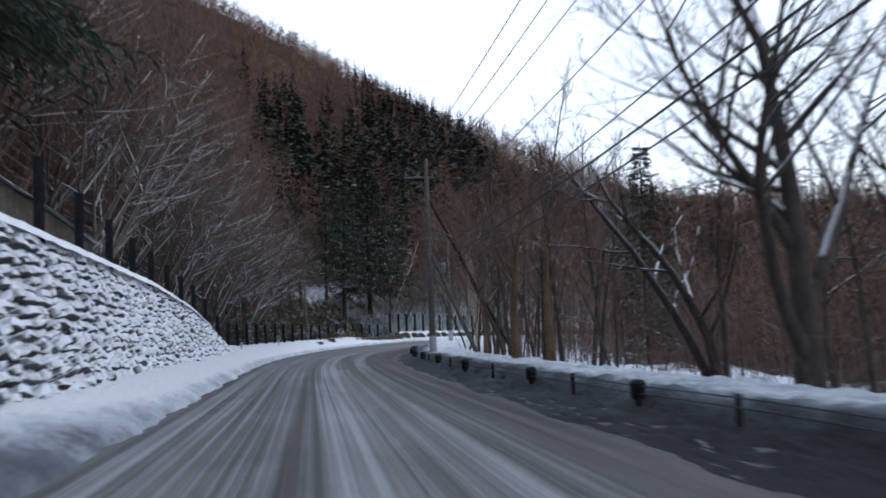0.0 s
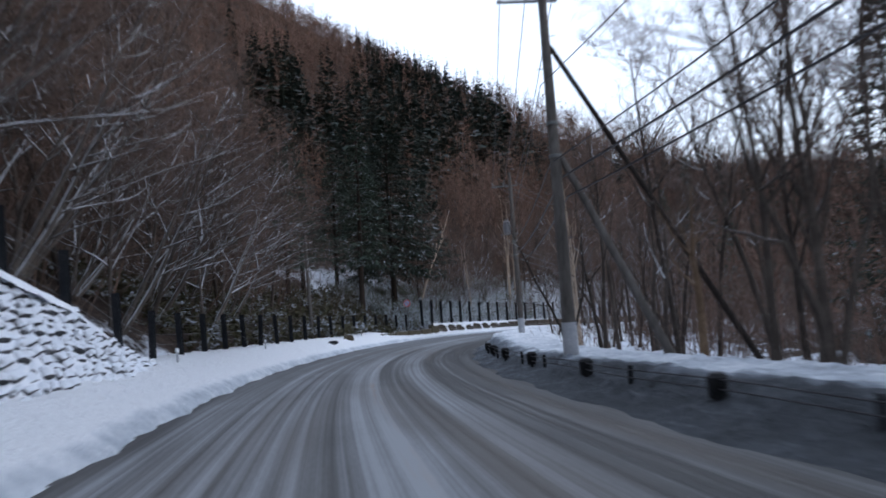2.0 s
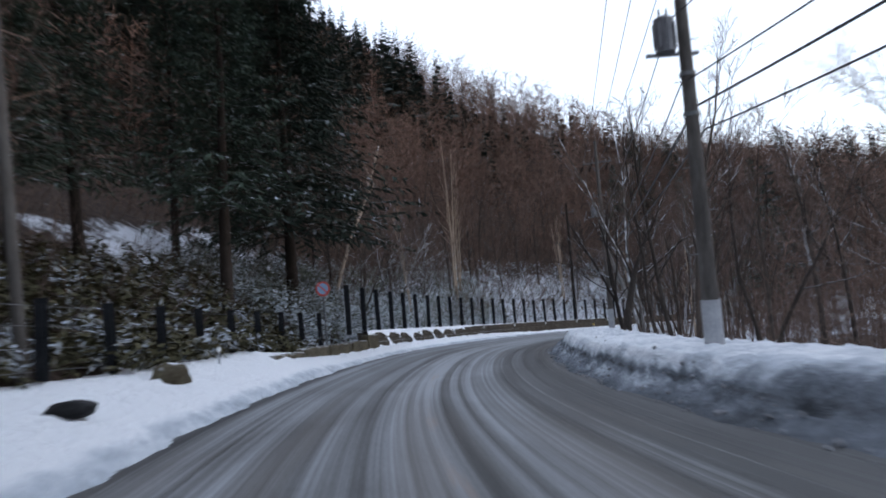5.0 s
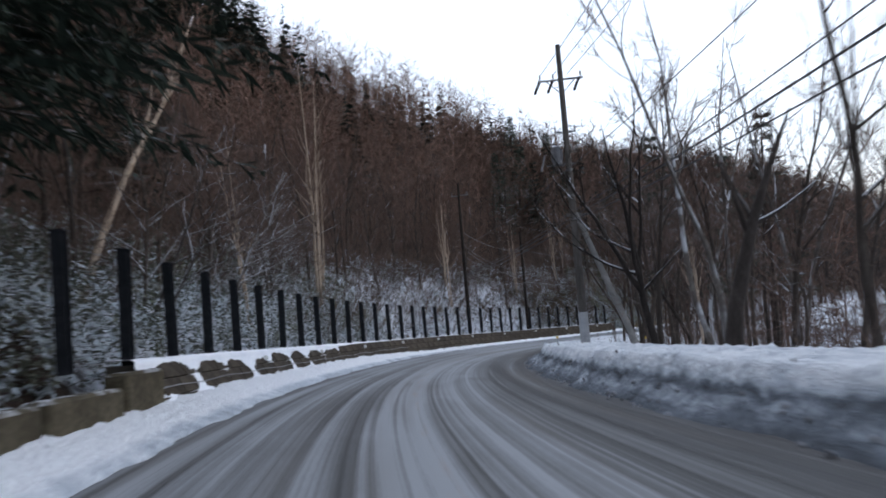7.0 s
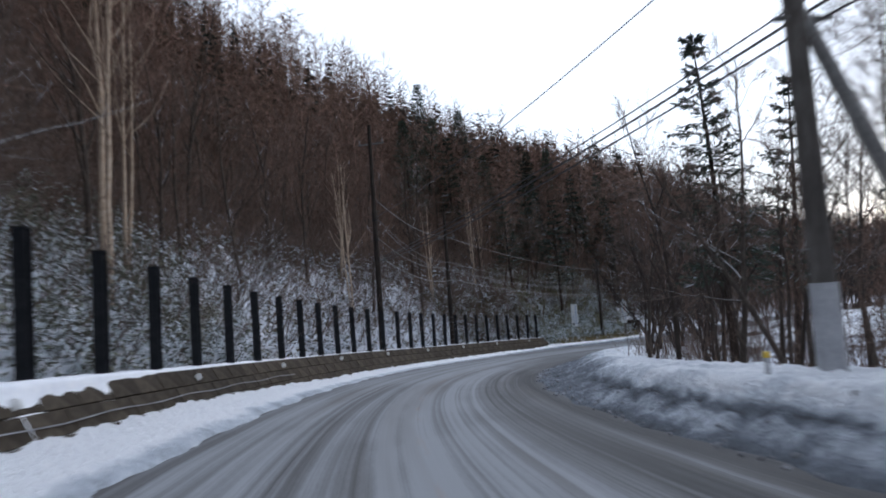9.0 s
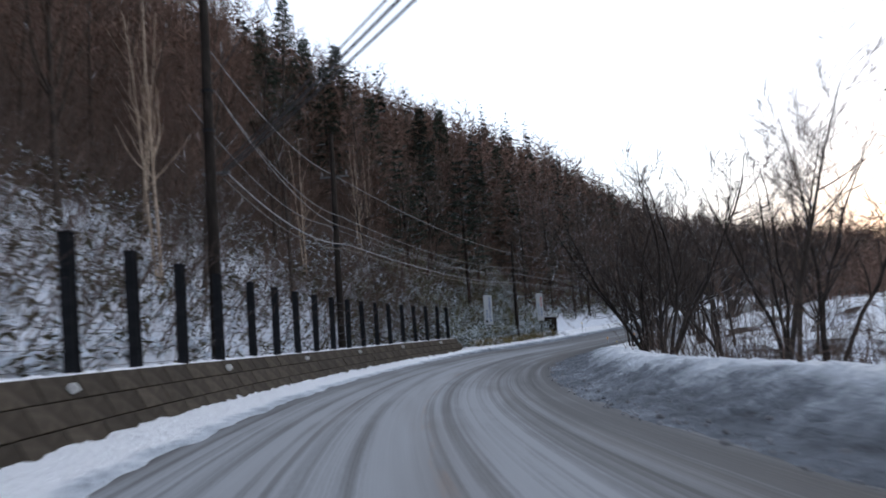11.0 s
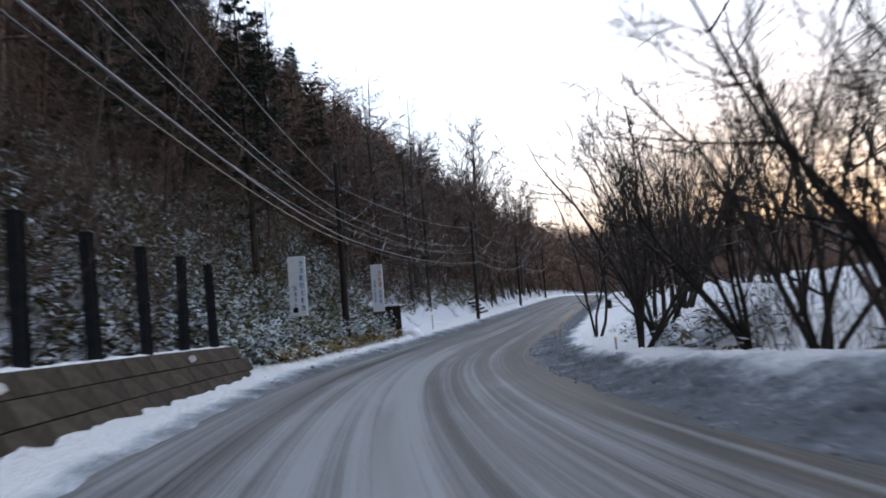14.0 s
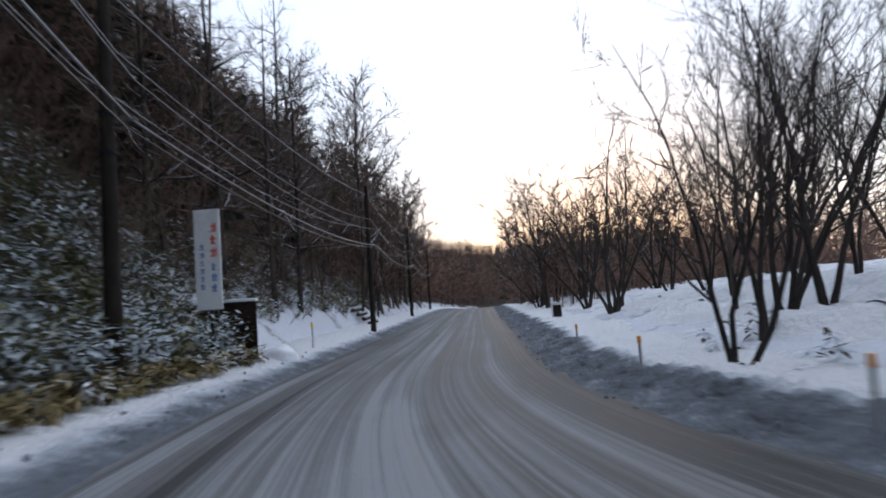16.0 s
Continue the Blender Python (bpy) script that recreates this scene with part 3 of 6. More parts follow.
def bare_tree(seed, height, stems=1, spread=0.0, limbs=13, boughs=5, twigs=6, fine=3, radius=0.13, clear=0.3, angle=(0.6, 1.05), reach=0.36, lift=0.1, lean=None, wobble=0.06, thin=1.0, aims=()):
    """Meshes of a leafless tree: the wood of stems and limbs, and the crown of boughs and twigs."""
    rng, wood, crown = random.Random(seed), Soup(), Soup()
    first_stem = None
    for k in range(len(aims) or stems):
        a = 6.283 * (k + rng.random() * 0.6) / stems
        tilt = spread * rng.uniform(0.6, 1.2)
        d = Vector((math.cos(a) * tilt, math.sin(a) * tilt, 1))
        if lean:
            d += Vector(lean)
        d.normalize()
        h = height * rng.uniform(0.8, 1.0)
        r = radius * rng.uniform(0.75, 1.0) / (1 if stems == 1 else 1.35)
        start = Vector((math.cos(a), math.sin(a), 0)) * (0.12 * (stems > 1)) - 0.4 * d
        rise = 0.02
        if aims:
            # where on the first stem it leaves, its way, its length, its thickness
            f, way, h, r = aims[k]
            d = Vector(way).normalized()
            start = along(first_stem, f)[0] if first_stem else -0.4 * d
            rise = 0.05 if first_stem else 0.0
        pts, _ = limb(rng, start, d, h + 0.4, 9, wobble, rise)
        first_stem = first_stem or pts
        wood.tube(pts, [r * (1.35 if i == 0 else 1.0) * (1 - 0.93 * i / 9) + 0.008 for i in range(10)], 7)
        for _ in range(limbs):
            f = clear + (0.97 - clear) * rng.random() ** 0.9
            p, d1 = along(pts, f)
            length = height * reach * (1.15 - 0.75 * f) * rng.uniform(0.7, 1.25)
            lp, _ = limb(rng, p, lean_out(rng, d1, rng.uniform(*angle)), length, 5, 0.13, lift)
            r1 = max(0.012, r * (1 - f) * 0.55 + 0.008)
            wood.tube(lp, [r1 * (1 - 0.8 * i / 5) for i in range(6)], 4)
            for _ in range(boughs):
                g = rng.uniform(0.2, 1.0)
                p2, d2 = along(lp, g)
                l2 = length * rng.uniform(0.3, 0.6) * (1.2 - 0.5 * g)
                bp, _ = limb(rng, p2, lean_out(rng, d2, rng.uniform(0.4, 0.9)), l2, 3, 0.16, 0.07)
                crown.tube(bp, [0.011, 0.009, 0.007, 0.004], 3)
                for _ in range(twigs):
                    p3, d3 = along(bp, rng.uniform(0.15, 1.0))
                    l3 = l2 * rng.uniform(0.3, 0.65)
                    q = p3 + lean_out(rng, d3, rng.uniform(0.3, 0.85)) * l3 + 0.05 * l3 * UP
                    crown.spike(p3, q, 0.0065 * thin)
                    for _ in range(fine):
                        p4 = p3.lerp(q, rng.uniform(0.2, 0.95))
                        crown.spike(p4, p4 + lean_out(rng, (q - p3).normalized(), rng.uniform(0.35, 0.9)) * l3 * rng.uniform(0.35, 0.6), 0.0045 * thin)
    return wood, crown


def conifer(seed, height, width, radius=0.2, clear=0.12, gap=0.42, per=7, droop=-0.12, sprays=9):
    """A fir: a trunk with whorls of boughs that carry flat sprays of needles."""
    rng, wood, crown = random.Random(seed), Soup(), Soup()
    pts, _ = limb(rng, Vector((0, 0, -0.4)), UP.copy(), height + 0.4, 8, 0.012, 0.02)
    wood.tube(pts, [radius * (1 - 0.95 * i / 8) + 0.01 for i in range(9)], 8)
    z = height * clear
    while z < height * 0.985:
        f = z / height
        p, _ = along(pts, f)
        for k in range(per):
            if rng.random() < 0.12:
                continue
            a = 6.283 * (k + rng.random()) / per
            size = width * (1.03 - f) ** 0.8 * rng.uniform(0.6, 1.1)
            d = Vector((math.cos(a), math.sin(a), rng.uniform(-0.1, 0.25) + 0.3 * f)).normalized()
            bp, _ = limb(rng, p, d, size, 4, 0.06, droop * 0.5)
            wood.tube(bp, [0.02 * (1 - f) + 0.008, 0.014, 0.01, 0.007, 0.004], 3)
            for i in range(sprays):
                g = 0.2 + 0.8 * (i + rng.random()) / sprays
                p2, d2 = along(bp, min(g, 1.0))
                side = d2.cross(UP).normalized() * (1 if i % 2 else -1)
                l2 = (0.25 + 0.32 * size * (1.05 - g)) * rng.uniform(0.7, 1.2)
                way = (0.75 * d2 + 0.8 * side + Vector((0, 0, rng.uniform(-0.55, 0.1)))).normalized()
                q = p2 + way * l2
                face = way.cross(Vector((rng.gauss(0, 0.3), rng.gauss(0, 0.3), 1))).normalized()
                crown.blade(p2, q, 0.06 + 0.03 * rng.random(), face)
                for _ in range(4):
                    p3 = p2.lerp(q, rng.uniform(0.2, 0.9))
                    w3 = (way + lean_out(rng, way, 1.2) * 0.9 - 0.25 * UP).normalized()
                    crown.blade(p3, p3 + w3 * l2 * rng.uniform(0.3, 0.6), 0.022 + 0.02 * rng.random(), w3.cross(Vector((rng.gauss(0, 0.6), rng.gauss(0, 0.6), 1))).normalized())
        z += gap * rng.uniform(0.75, 1.25)
    return wood, crown


def tree_thing(name, soups, mats, label, category, group):
    tree = new(name)
    tree.empty_display_size = 0.3
    for part_name, soup, mat in zip(("trunk", "crown"), soups, mats):
        mesh_object(part_name, soup.v, soup.f, mat, tree, smooth=part_name == "trunk")
    return tagged(tree, label, category, group)


def ground_height(x, y):
    """The top of the ground sheet, over arrays of places."""
    i = np.clip(np.searchsorted(gx, x) - 1, 0, len(gx) - 2)
    j = np.clip(np.searchsorted(gy, y) - 1, 0, len(gy) - 2)
    a, b = (x - gx[i]) / (gx[i + 1] - gx[i]), (y - gy[j]) / (gy[j + 1] - gy[j])
    z = gh.reshape(X.shape)
    return (1 - a) * (1 - b) * z[i, j] + a * (1 - b) * z[i + 1, j] + (1 - a) * b * z[i, j + 1] + a * b * z[i + 1, j + 1]


def on_ground(s, u, sink=0.05):
    p = world_points(s, u, 0.0)
    return Vector((float(p[0]), float(p[1]), float(ground_height(p[None, 0], p[None, 1])[0]) - sink))


BROWN = "leafless brown deciduous tree on the snowy slope"
kinds = {
    "plain": tree_thing("bare_tree", bare_tree(1, 11, limbs=15), (SNOWY_BARK, SNOWY_TWIG), BROWN, "tree", "leafless trees"),
    "tall": tree_thing("bare_tree", bare_tree(2, 14, limbs=16, radius=0.15, clear=0.4, reach=0.3, lift=0.16), (SNOWY_BARK, SNOWY_TWIG), "tall leafless tree with thin upright branches", "tree", "leafless trees"),
    "clump": tree_thing("bare_tree", bare_tree(3, 9.4, stems=5, spread=0.27, limbs=10, boughs=5, twigs=5, fine=2, radius=0.125, thin=0.85, clear=0.22, angle=(0.45, 1.0), reach=0.38, lift=0.1, wobble=0.11), (BLACK_BARK, DARK_TWIG), "leafless tree of several spreading dark stems", "tree", "leafless trees"),
    "fan": tree_thing("bare_tree", bare_tree(33, 9.8, stems=3, spread=0.3, limbs=13, boughs=5, twigs=5, fine=2, radius=0.13, clear=0.25, angle=(0.45, 0.95), reach=0.4, lift=0.12, wobble=0.12, thin=0.8), (BLACK_BARK, DARK_TWIG), "leafless tree with fan-shaped airy dark branches", "tree", "leafless trees"),
    "spreading": tree_thing("bare_tree", bare_tree(61, 11, limbs=13, boughs=5, twigs=5, fine=2, radius=0.3, clear=0.3, angle=(0.6, 1.1), reach=0.4, lift=0.05, wobble=0.09, aims=((0, (0.1, 0, 1), 11.5, 0.28), (0.12, (-0.8, -0.05, 1), 8.0, 0.15), (0.2, (0.5, 0.1, 1), 7.5, 0.14), (0.3, (-0.35, 0.3, 1), 7.0, 0.12))), (LINED_DARK, DARK_TWIG), "thick dark tree with a long leaning bough", "tree", "leafless trees"),
    "reaching": tree_thing("bare_tree", bare_tree(62, 8, limbs=6, boughs=4, twigs=4, fine=2, radius=0.2, clear=0.35, angle=(0.5, 1.0), reach=0.3, lift=0.12, wobble=0.09, aims=((0, (-0.1, 0, 1), 8.0, 0.14), (0.42, (-3.6, 0.9, 1.2), 4.2, 0.045), (0.36, (-0.65, 0.1, 1), 5.6, 0.08), (0.4, (-0.45, -0.25, 1), 5.4, 0.06), (0.42, (0.3, 0.2, 1), 4.6, 0.06), (0.5, (-1.6, 0.2, 1.0), 3.2, 0.035))), (LINED_DARK, DARK_TWIG), "dark crooked tree reaching snow-lined limbs over the road edge", "tree", "leafless trees"),
    "pollard": tree_thing("bare_tree", bare_tree(63, 6.5, limbs=6, boughs=3, twigs=3, fine=2, radius=0.24, clear=0.4, angle=(0.5, 0.9), reach=0.42, lift=0.12, wobble=0.06, aims=((0, (0.02, 0, 1), 6.4, 0.25),)), (LINED_DARK, DARK_TWIG), "thick dark lopped tree trunk with a few branches", "tree", "leafless trees"),
    "plastered": tree_thing("birch_tree", bare_tree(64, 13.5, stems=2, spread=0.07, limbs=9, boughs=4, twigs=5, fine=2, radius=0.12, clear=0.35, angle=(0.4, 0.9), reach=0.24, lift=0.12, wobble=0.09), (PLASTERED_BARK, SNOWY_TWIG), "crooked birch with snow plastered on its trunk", "tree", "birches"),
    "thicket": tree_thing("bare_tree", bare_tree(65, 8.0, stems=6, spread=0.5, limbs=9, boughs=5, twigs=5, fine=2, radius=0.07, clear=0.15, angle=(0.5, 1.1), reach=0.42, lift=0.02, lean=(0.55, 0, 0), wobble=0.11, thin=1.3), (LINED_BARK, LINED_TWIG), "tangled leafless thicket arching over the fence with snow-lined twigs", "tree", "leafless trees"),
    "forked": tree_thing("bare_tree", bare_tree(35, 13.0, stems=2, spread=0.1, limbs=10, boughs=5, twigs=5, fine=2, radius=0.34, clear=0.18, angle=(0.7, 1.25), reach=0.45, lift=0.05, wobble=0.09), (LINED_DARK, SNOWY_TWIG), "thick dark forked tree with snow on its limbs", "tree", "leafless trees"),
    "overhang": tree_thing("conifer_tree", conifer(16, 15, 6.8, radius=0.26, clear=0.22, gap=0.34, per=9, droop=-0.2, sprays=14), (DARK_BARK, NEEDLES), "dark conifer with boughs hanging over the fence", "tree", "conifers"),
    "drooping": tree_thing("conifer_tree", conifer(15, 13, 6.2, radius=0.22, clear=0.3, gap=0.36, per=8, droop=-0.4, sprays=10), (DARK_BARK, NEEDLES), "dark conifer with low drooping boughs on the bank", "tree", "conifers"),
    "leaning birch": tree_thing("birch_tree", bare_tree(37, 12.5, limbs=12, radius=0.13, clear=0.5, angle=(0.4, 0.8), reach=0.22, lift=0.12, lean=(0.5, 0, 0), wobble=0.06), (BIRCH_BARK, RED_TWIG), "pale birch leaning along the slope above the fence", "tree", "birches"),
    "bushy": tree_thing("bare_tree", bare_tree(41, 8.8, limbs=26, boughs=6, twigs=5, fine=2, radius=0.12, clear=0.1, angle=(0.5, 1.0), reach=0.36, lift=0.1, thin=1.7), (SNOWY_BARK, SNOWY_TWIG), "dense bushy leafless tree at the road edge", "tree", "leafless trees"),
    "arch": tree_thing("bare_tree", bare_tree(4, 9.5, stems=3, spread=0.4, limbs=10, radius=0.12, clear=0.2, angle=(0.6, 1.2), reach=0.42, lift=0.03, lean=(0.45, 0, 0), wobble=0.09), (LINED_BARK, SNOWY_TWIG), "leaning leafless tree with snow-lined arching branches", "tree", "leafless trees"),
    "red": tree_thing("bare_tree", bare_tree(5, 12, limbs=18, radius=0.11, clear=0.25, angle=(0.35, 0.7), reach=0.3, lift=0.18), (SNOWY_BARK, RED_TWIG), "leafless reddish-brown tree with fine upright twigs", "tree", "leafless trees"),
    "birch": tree_thing("birch_tree", bare_tree(6, 15, stems=2, spread=0.05, limbs=12, radius=0.14, clear=0.35, angle=(0.4, 0.8), reach=0.25, lift=0.14, wobble=0.035), (BIRCH_BARK, RED_TWIG), "pale-barked leafless birch among brown trees", "tree", "birches"),
    "crooked": tree_thing("bare_tree", bare_tree(7, 12, stems=2, spread=0.22, limbs=11, radius=0.2, clear=0.3, angle=(0.7, 1.2), reach=0.42, lift=0.07, wobble=0.12), (SNOWY_BARK, SNOWY_TWIG), "dark crooked leafless tree beside the road", "tree", "leafless trees"),
    "giant": tree_thing("bare_tree", bare_tree(9, 14, stems=1, limbs=12, boughs=6, radius=0.34, clear=0.22, angle=(0.7, 1.2), reach=0.45, lift=0.06, wobble=0.1, lean=(-0.12, 0, 0)), (BLACK_BARK, SNOWY_TWIG), "thick dark leafless tree with wide branches", "tree", "leafless trees"),
    "vine": tree_thing("bare_tree", bare_tree(8, 9, limbs=8, radius=0.24, clear=0.45, reach=0.35), (VINE_BARK, SNOWY_TWIG), "leafless tree with a vine-covered tan trunk", "tree", "leafless trees"),
    "fir": tree_thing("conifer_tree", conifer(11, 17, 4.2, gap=0.4, per=8, sprays=9), (DARK_BARK, NEEDLES), "dark green conifer dusted with snow", "tree", "conifers"),
    "high_fir": tree_thing("conifer_tree", conifer(12, 19, 5.0, radius=0.3, clear=0.25, gap=0.4, per=9, sprays=10, droop=-0.2), (DARK_BARK, NEEDLES), "tall dark conifer with a bare lower trunk", "tree", "conifers"),
    "pine": tree_thing("conifer_tree", conifer(13, 14, 3.6, radius=0.18, clear=0.3, gap=0.6, per=6, droop=0.0, sprays=13), (DARK_BARK, NEEDLES), "open dark pine with layered boughs", "tree", "conifers"),
    "larch": tree_thing("larch_tree", bare_tree(14, 16, limbs=46, boughs=3, twigs=5, fine=1, radius=0.15, clear=0.2, angle=(1.1, 1.5), reach=0.17, lift=0.04, wobble=0.012), (SNOWY_BARK, SNOWY_TWIG), "tall leafless larch with level side branches", "tree", "larches"),
}
for name, tree_args, mats in (
    ("plain", dict(seed=21, height=11, limbs=13), (SNOWY_BARK, SNOWY_TWIG)), ("tall", dict(seed=22, height=14, limbs=14, radius=0.15, clear=0.4, reach=0.3, lift=0.16), (SNOWY_BARK, SNOWY_TWIG)),
    ("red", dict(seed=25, height=12, limbs=15, radius=0.11, clear=0.25, angle=(0.35, 0.7), reach=0.3, lift=0.18), (SNOWY_BARK, RED_TWIG)), ("arch", dict(seed=24, height=9, stems=2, spread=0.4, limbs=8, radius=0.11, clear=0.2, angle=(0.6, 1.2), reach=0.42, lift=0.03, lean=(0.3, 0, 0), wobble=0.09), (LINED_BARK, SNOWY_TWIG)),
    ("larch", dict(seed=26, height=16, limbs=36, radius=0.15, clear=0.2, angle=(1.1, 1.5), reach=0.17, lift=0.04, wobble=0.012), (SNOWY_BARK, SNOWY_TWIG)), ("crooked", dict(seed=27, height=12, stems=2, spread=0.22, limbs=8, radius=0.2, clear=0.3, angle=(0.7, 1.2), reach=0.42, lift=0.07, wobble=0.12), (SNOWY_BARK, SNOWY_TWIG)),
):
    few = dict(boughs=3, twigs=4, fine=1) if name == "larch" else dict(boughs=4, twigs=4, fine=1)
    kinds[name + " deep"] = tree_thing("larch_tree" if name == "larch" else "bare_tree", bare_tree(thin=1.9, **few, **tree_args), mats, kinds[name]["label"], "tree", kinds[name]["group"])
used_kinds = set()


def plant(kind, s, u, scale=1.0, turn=None, rng=random.Random(77)):
    """Stands a tree of the kind on the ground; the first of each kind is the original itself."""
    a = rng.uniform(0, 6.283) if turn is None else turn
    m = Matrix.Translation(on_ground(s, u)) @ Matrix.Rotation(a, 4, "Z") @ Matrix.Rotation(rng.gauss(0, 0.04), 4, "X") @ Matrix.Scale(scale, 4)
    if kind not in used_kinds:
        used_kinds.add(kind)
        kinds[kind].matrix_basis = m
        return kinds[kind]
    return copy_thing(kinds[kind], m)


# trees that stand out, one by one
for kind, s, u, size in (
    ("crooked", 29.2, 8.6, 0.7), ("vine", 24.5, 7.6, 1.0), ("vine", 22.8, 8.4, 0.9), ("vine", 33.4, 8.4, 0.62), ("forked", 17.5, 11.5, 0.7), ("tall", 40.0, 10.5, 0.9), ("tall", 43.0, 13.0, 0.95), ("red", 37.5, 13.5, 1.0), ("tall", 46.0, 10.2, 0.9), ("red", 34.5, 12.0, 1.0), ("tall", 49.0, 13.5, 0.9), ("tall", 27.0, 12.0, 0.85), ("giant", 13.2, 13.5, 0.8), ("crooked", 20.5, 9.8, 0.7),
    ("tall", 30.5, 8.4, 0.95), ("fir", 43.0, 20.3, 0.88), ("red", 28.0, 9.9, 1.05), ("tall", 30.0, 11.3, 1.0), ("tall", 32.0, 13.5, 1.05), ("red", 36.0, 15.5, 1.1), ("birch", 52.0, 9.5, 0.72), ("pollard", 81.2, 7.8, 1.0), ("plastered", 84.3, 9.2, 1.0), ("plastered", 92.5, 11.2, 1.0), ("plastered", 90.5, 13.4, 0.95), ("plain", 74.0, 9.0, 0.95),
    ("pine", 106.0, 17.0, 0.95), ("red", 95.5, 10.2, 0.8), ("plain", 98.0, 11.0, 0.85), ("red", 88.5, 12.5, 0.9), ("birch", 97.0, 12.0, 0.8), ("pine", 115.0, 12.3, 1.1), ("pine", 118.5, 15.5, 1.0),
    ("clump", 134.0, 9.2, 1.0), ("fan", 131.0, 13.0, 0.85), ("clump", 142.6, 8.9, 0.97), ("clump", 147.0, 9.4, 0.85), ("plain", 139.0, 12.0, 0.7), ("plain", 145.0, 13.5, 0.7), ("clump", 142.5, 12.5, 0.9),
    ("clump", 154.3, 7.5, 0.85), ("clump", 150.3, 9.2, 0.75), ("fan", 152.0, 11.5, 0.85), ("clump", 148.5, 12.0, 0.85), ("red", 90.0, 11.0, 0.85), ("tall", 86.0, 13.5, 0.8), ("clump", 157.4, 8.8, 0.95), ("fan", 165.1, 7.3, 0.95), ("fan", 162.0, 10.4, 1.0), ("fan", 168.6, 9.4, 1.05), ("fan", 170.4, 11.9, 1.2), ("clump", 173.0, 11.9, 1.1), ("plain", 176.0, 11.5, 0.9), ("fan", 180.0, 12.9, 1.1), ("clump", 182.0, 16.5, 1.2),
    ("fan", 178.5, 17.0, 1.1), ("plain", 196.0, -7.5, 0.8), ("red", 201.0, -5.9, 0.8), ("plain", 207.0, -5.7, 0.8), ("tall", 213.0, -6.2, 0.7), ("plain", 219.0, -5.9, 0.85), ("red", 226.0, -6.1, 0.8), ("plain", 234.0, -6.2, 0.85), ("plain", 242.0, -6.2, 0.85), ("crooked", 191.5, -6.6, 0.75), ("bushy", 185.0, -7.0, 1.23), ("bushy", 189.0, -9.0, 1.30), ("bushy", 193.5, -8.2, 1.10), ("bushy", 199.5, -8.0, 1.10), ("bushy", 204.0, -6.1, 1.58), ("bushy", 210.0, -5.8, 1.58), ("bushy", 216.0, -5.9, 1.66), ("bushy", 223.0, -6.0, 1.66), ("bushy", 231.0, -6.0, 1.66), ("bushy", 238.0, -6.0, 1.76), ("bushy", 247.0, -6.5, 1.76), ("bushy", 256.0, -6.5, 1.76), ("bushy", 201.0, -9.0, 1.43), ("bushy", 212.0, -9.0, 1.93), ("bushy", 180.0, -9.5, 0.99), ("bushy", 175.0, -8.0, 0.94), ("bushy", 214.0, 9.0, 1.34), ("bushy", 224.0, 9.5, 1.40), ("bushy", 236.0, 9.5, 1.49), ("bushy", 250.0, 9.0, 1.49), ("larch", 178.0, -7.2, 0.95), ("larch", 172.5, -7.4, 0.9), ("larch", 182.0, -6.5, 1.0), ("larch", 185.5, -6.3, 0.95), ("tall", 122.0, 9.7, 0.8), ("fan", 126.0, 12.5, 1.0), ("tall", 128.5, 12.5, 0.8), ("clump", 187.0, 9.5, 1.1), ("fan", 192.0, 11.0, 1.0), ("clump", 198.0, 10.0, 1.1), ("fan", 205.0, 11.0, 1.0), ("fan", 175.0, 17.0, 1.1), ("fan", 196.0, 15.0, 1.1), ("fan", 186.0, 14.0, 1.0), ("clump", 203.0, 16.0, 1.1),
    ("high_fir", 72.6, -7.9, 0.85), ("overhang", 78.3, -7.6, 1.2), ("high_fir", 60.0, -12.2, 0.6), ("high_fir", 64.0, -9.6, 0.68), ("high_fir", 64.0, -15.0, 0.65), ("high_fir", 68.0, -10.5, 0.78), ("high_fir", 76.0, -12.0, 0.8), 
    ("drooping", 15.2, -6.9, 0.9), ("drooping", 13.0, -6.5, 0.85), ("drooping", 16.3, -8.8, 0.95), 
    ("birch", 104.0, -7.8, 1.4), ("birch", 107.2, -9.0, 1.15), ("birch", 125.5, -8.0, 0.9), ("birch", 128.0, -10.0, 0.85), ("birch", 94.0, -7.0, 0.75), ("birch", 140.0, -9.0, 0.8), ("birch", 150.0, -10.5, 0.85),
    ("birch", 153.0, -11.5, 0.85), ("birch", 160.0, -13.0, 0.9), ("larch", 176.0, -14.0, 1.0), ("larch", 186.5, -7.6, 1.15), ("larch", 183.0, -9.5, 1.1), ("larch", 171.0, -12.0, 0.9), ("fir", 158.0, -14.0, 0.8), ("fir", 164.0, -12.5, 0.75), ("fir", 168.0, -16.0, 0.85), ("pine", 161.0, -10.5, 0.9), ("fir", 174.0, -18.0, 0.85), ("fir", 152.0, -17.0, 0.8), ("pine", 178.0, -11.5, 0.85), ("fir", 181.0, -15.0, 0.8), ("fir", 190.0, -15.0, 0.7), ("pine", 198.0, -11.0, 0.8), ("fir", 155.5, -21.0, 0.9), ("fir", 161.0, -19.5, 0.9), ("fir", 146.5, -15.0, 0.8), ("fir", 207.0, -14.0, 0.6), ("larch", 143.0, -12.0, 1.0), ("larch", 194.0, -10.0, 0.8), ("bushy", 137.0, 14.5, 0.5), ("bushy", 149.5, 16.0, 0.5), ("bushy", 143.0, 17.0, 0.55),
):
    plant(kind, s, u, size)

for kind, s, u, size in (("spreading", 11.2, 9.4, 1.0), ("reaching", 86.7, 8.2, 1.0)):
    plant(kind, s, u, size, heading(s))
plant("leaning birch", 84.6, -8.2, 1.0, heading(84.6) + radians(90))

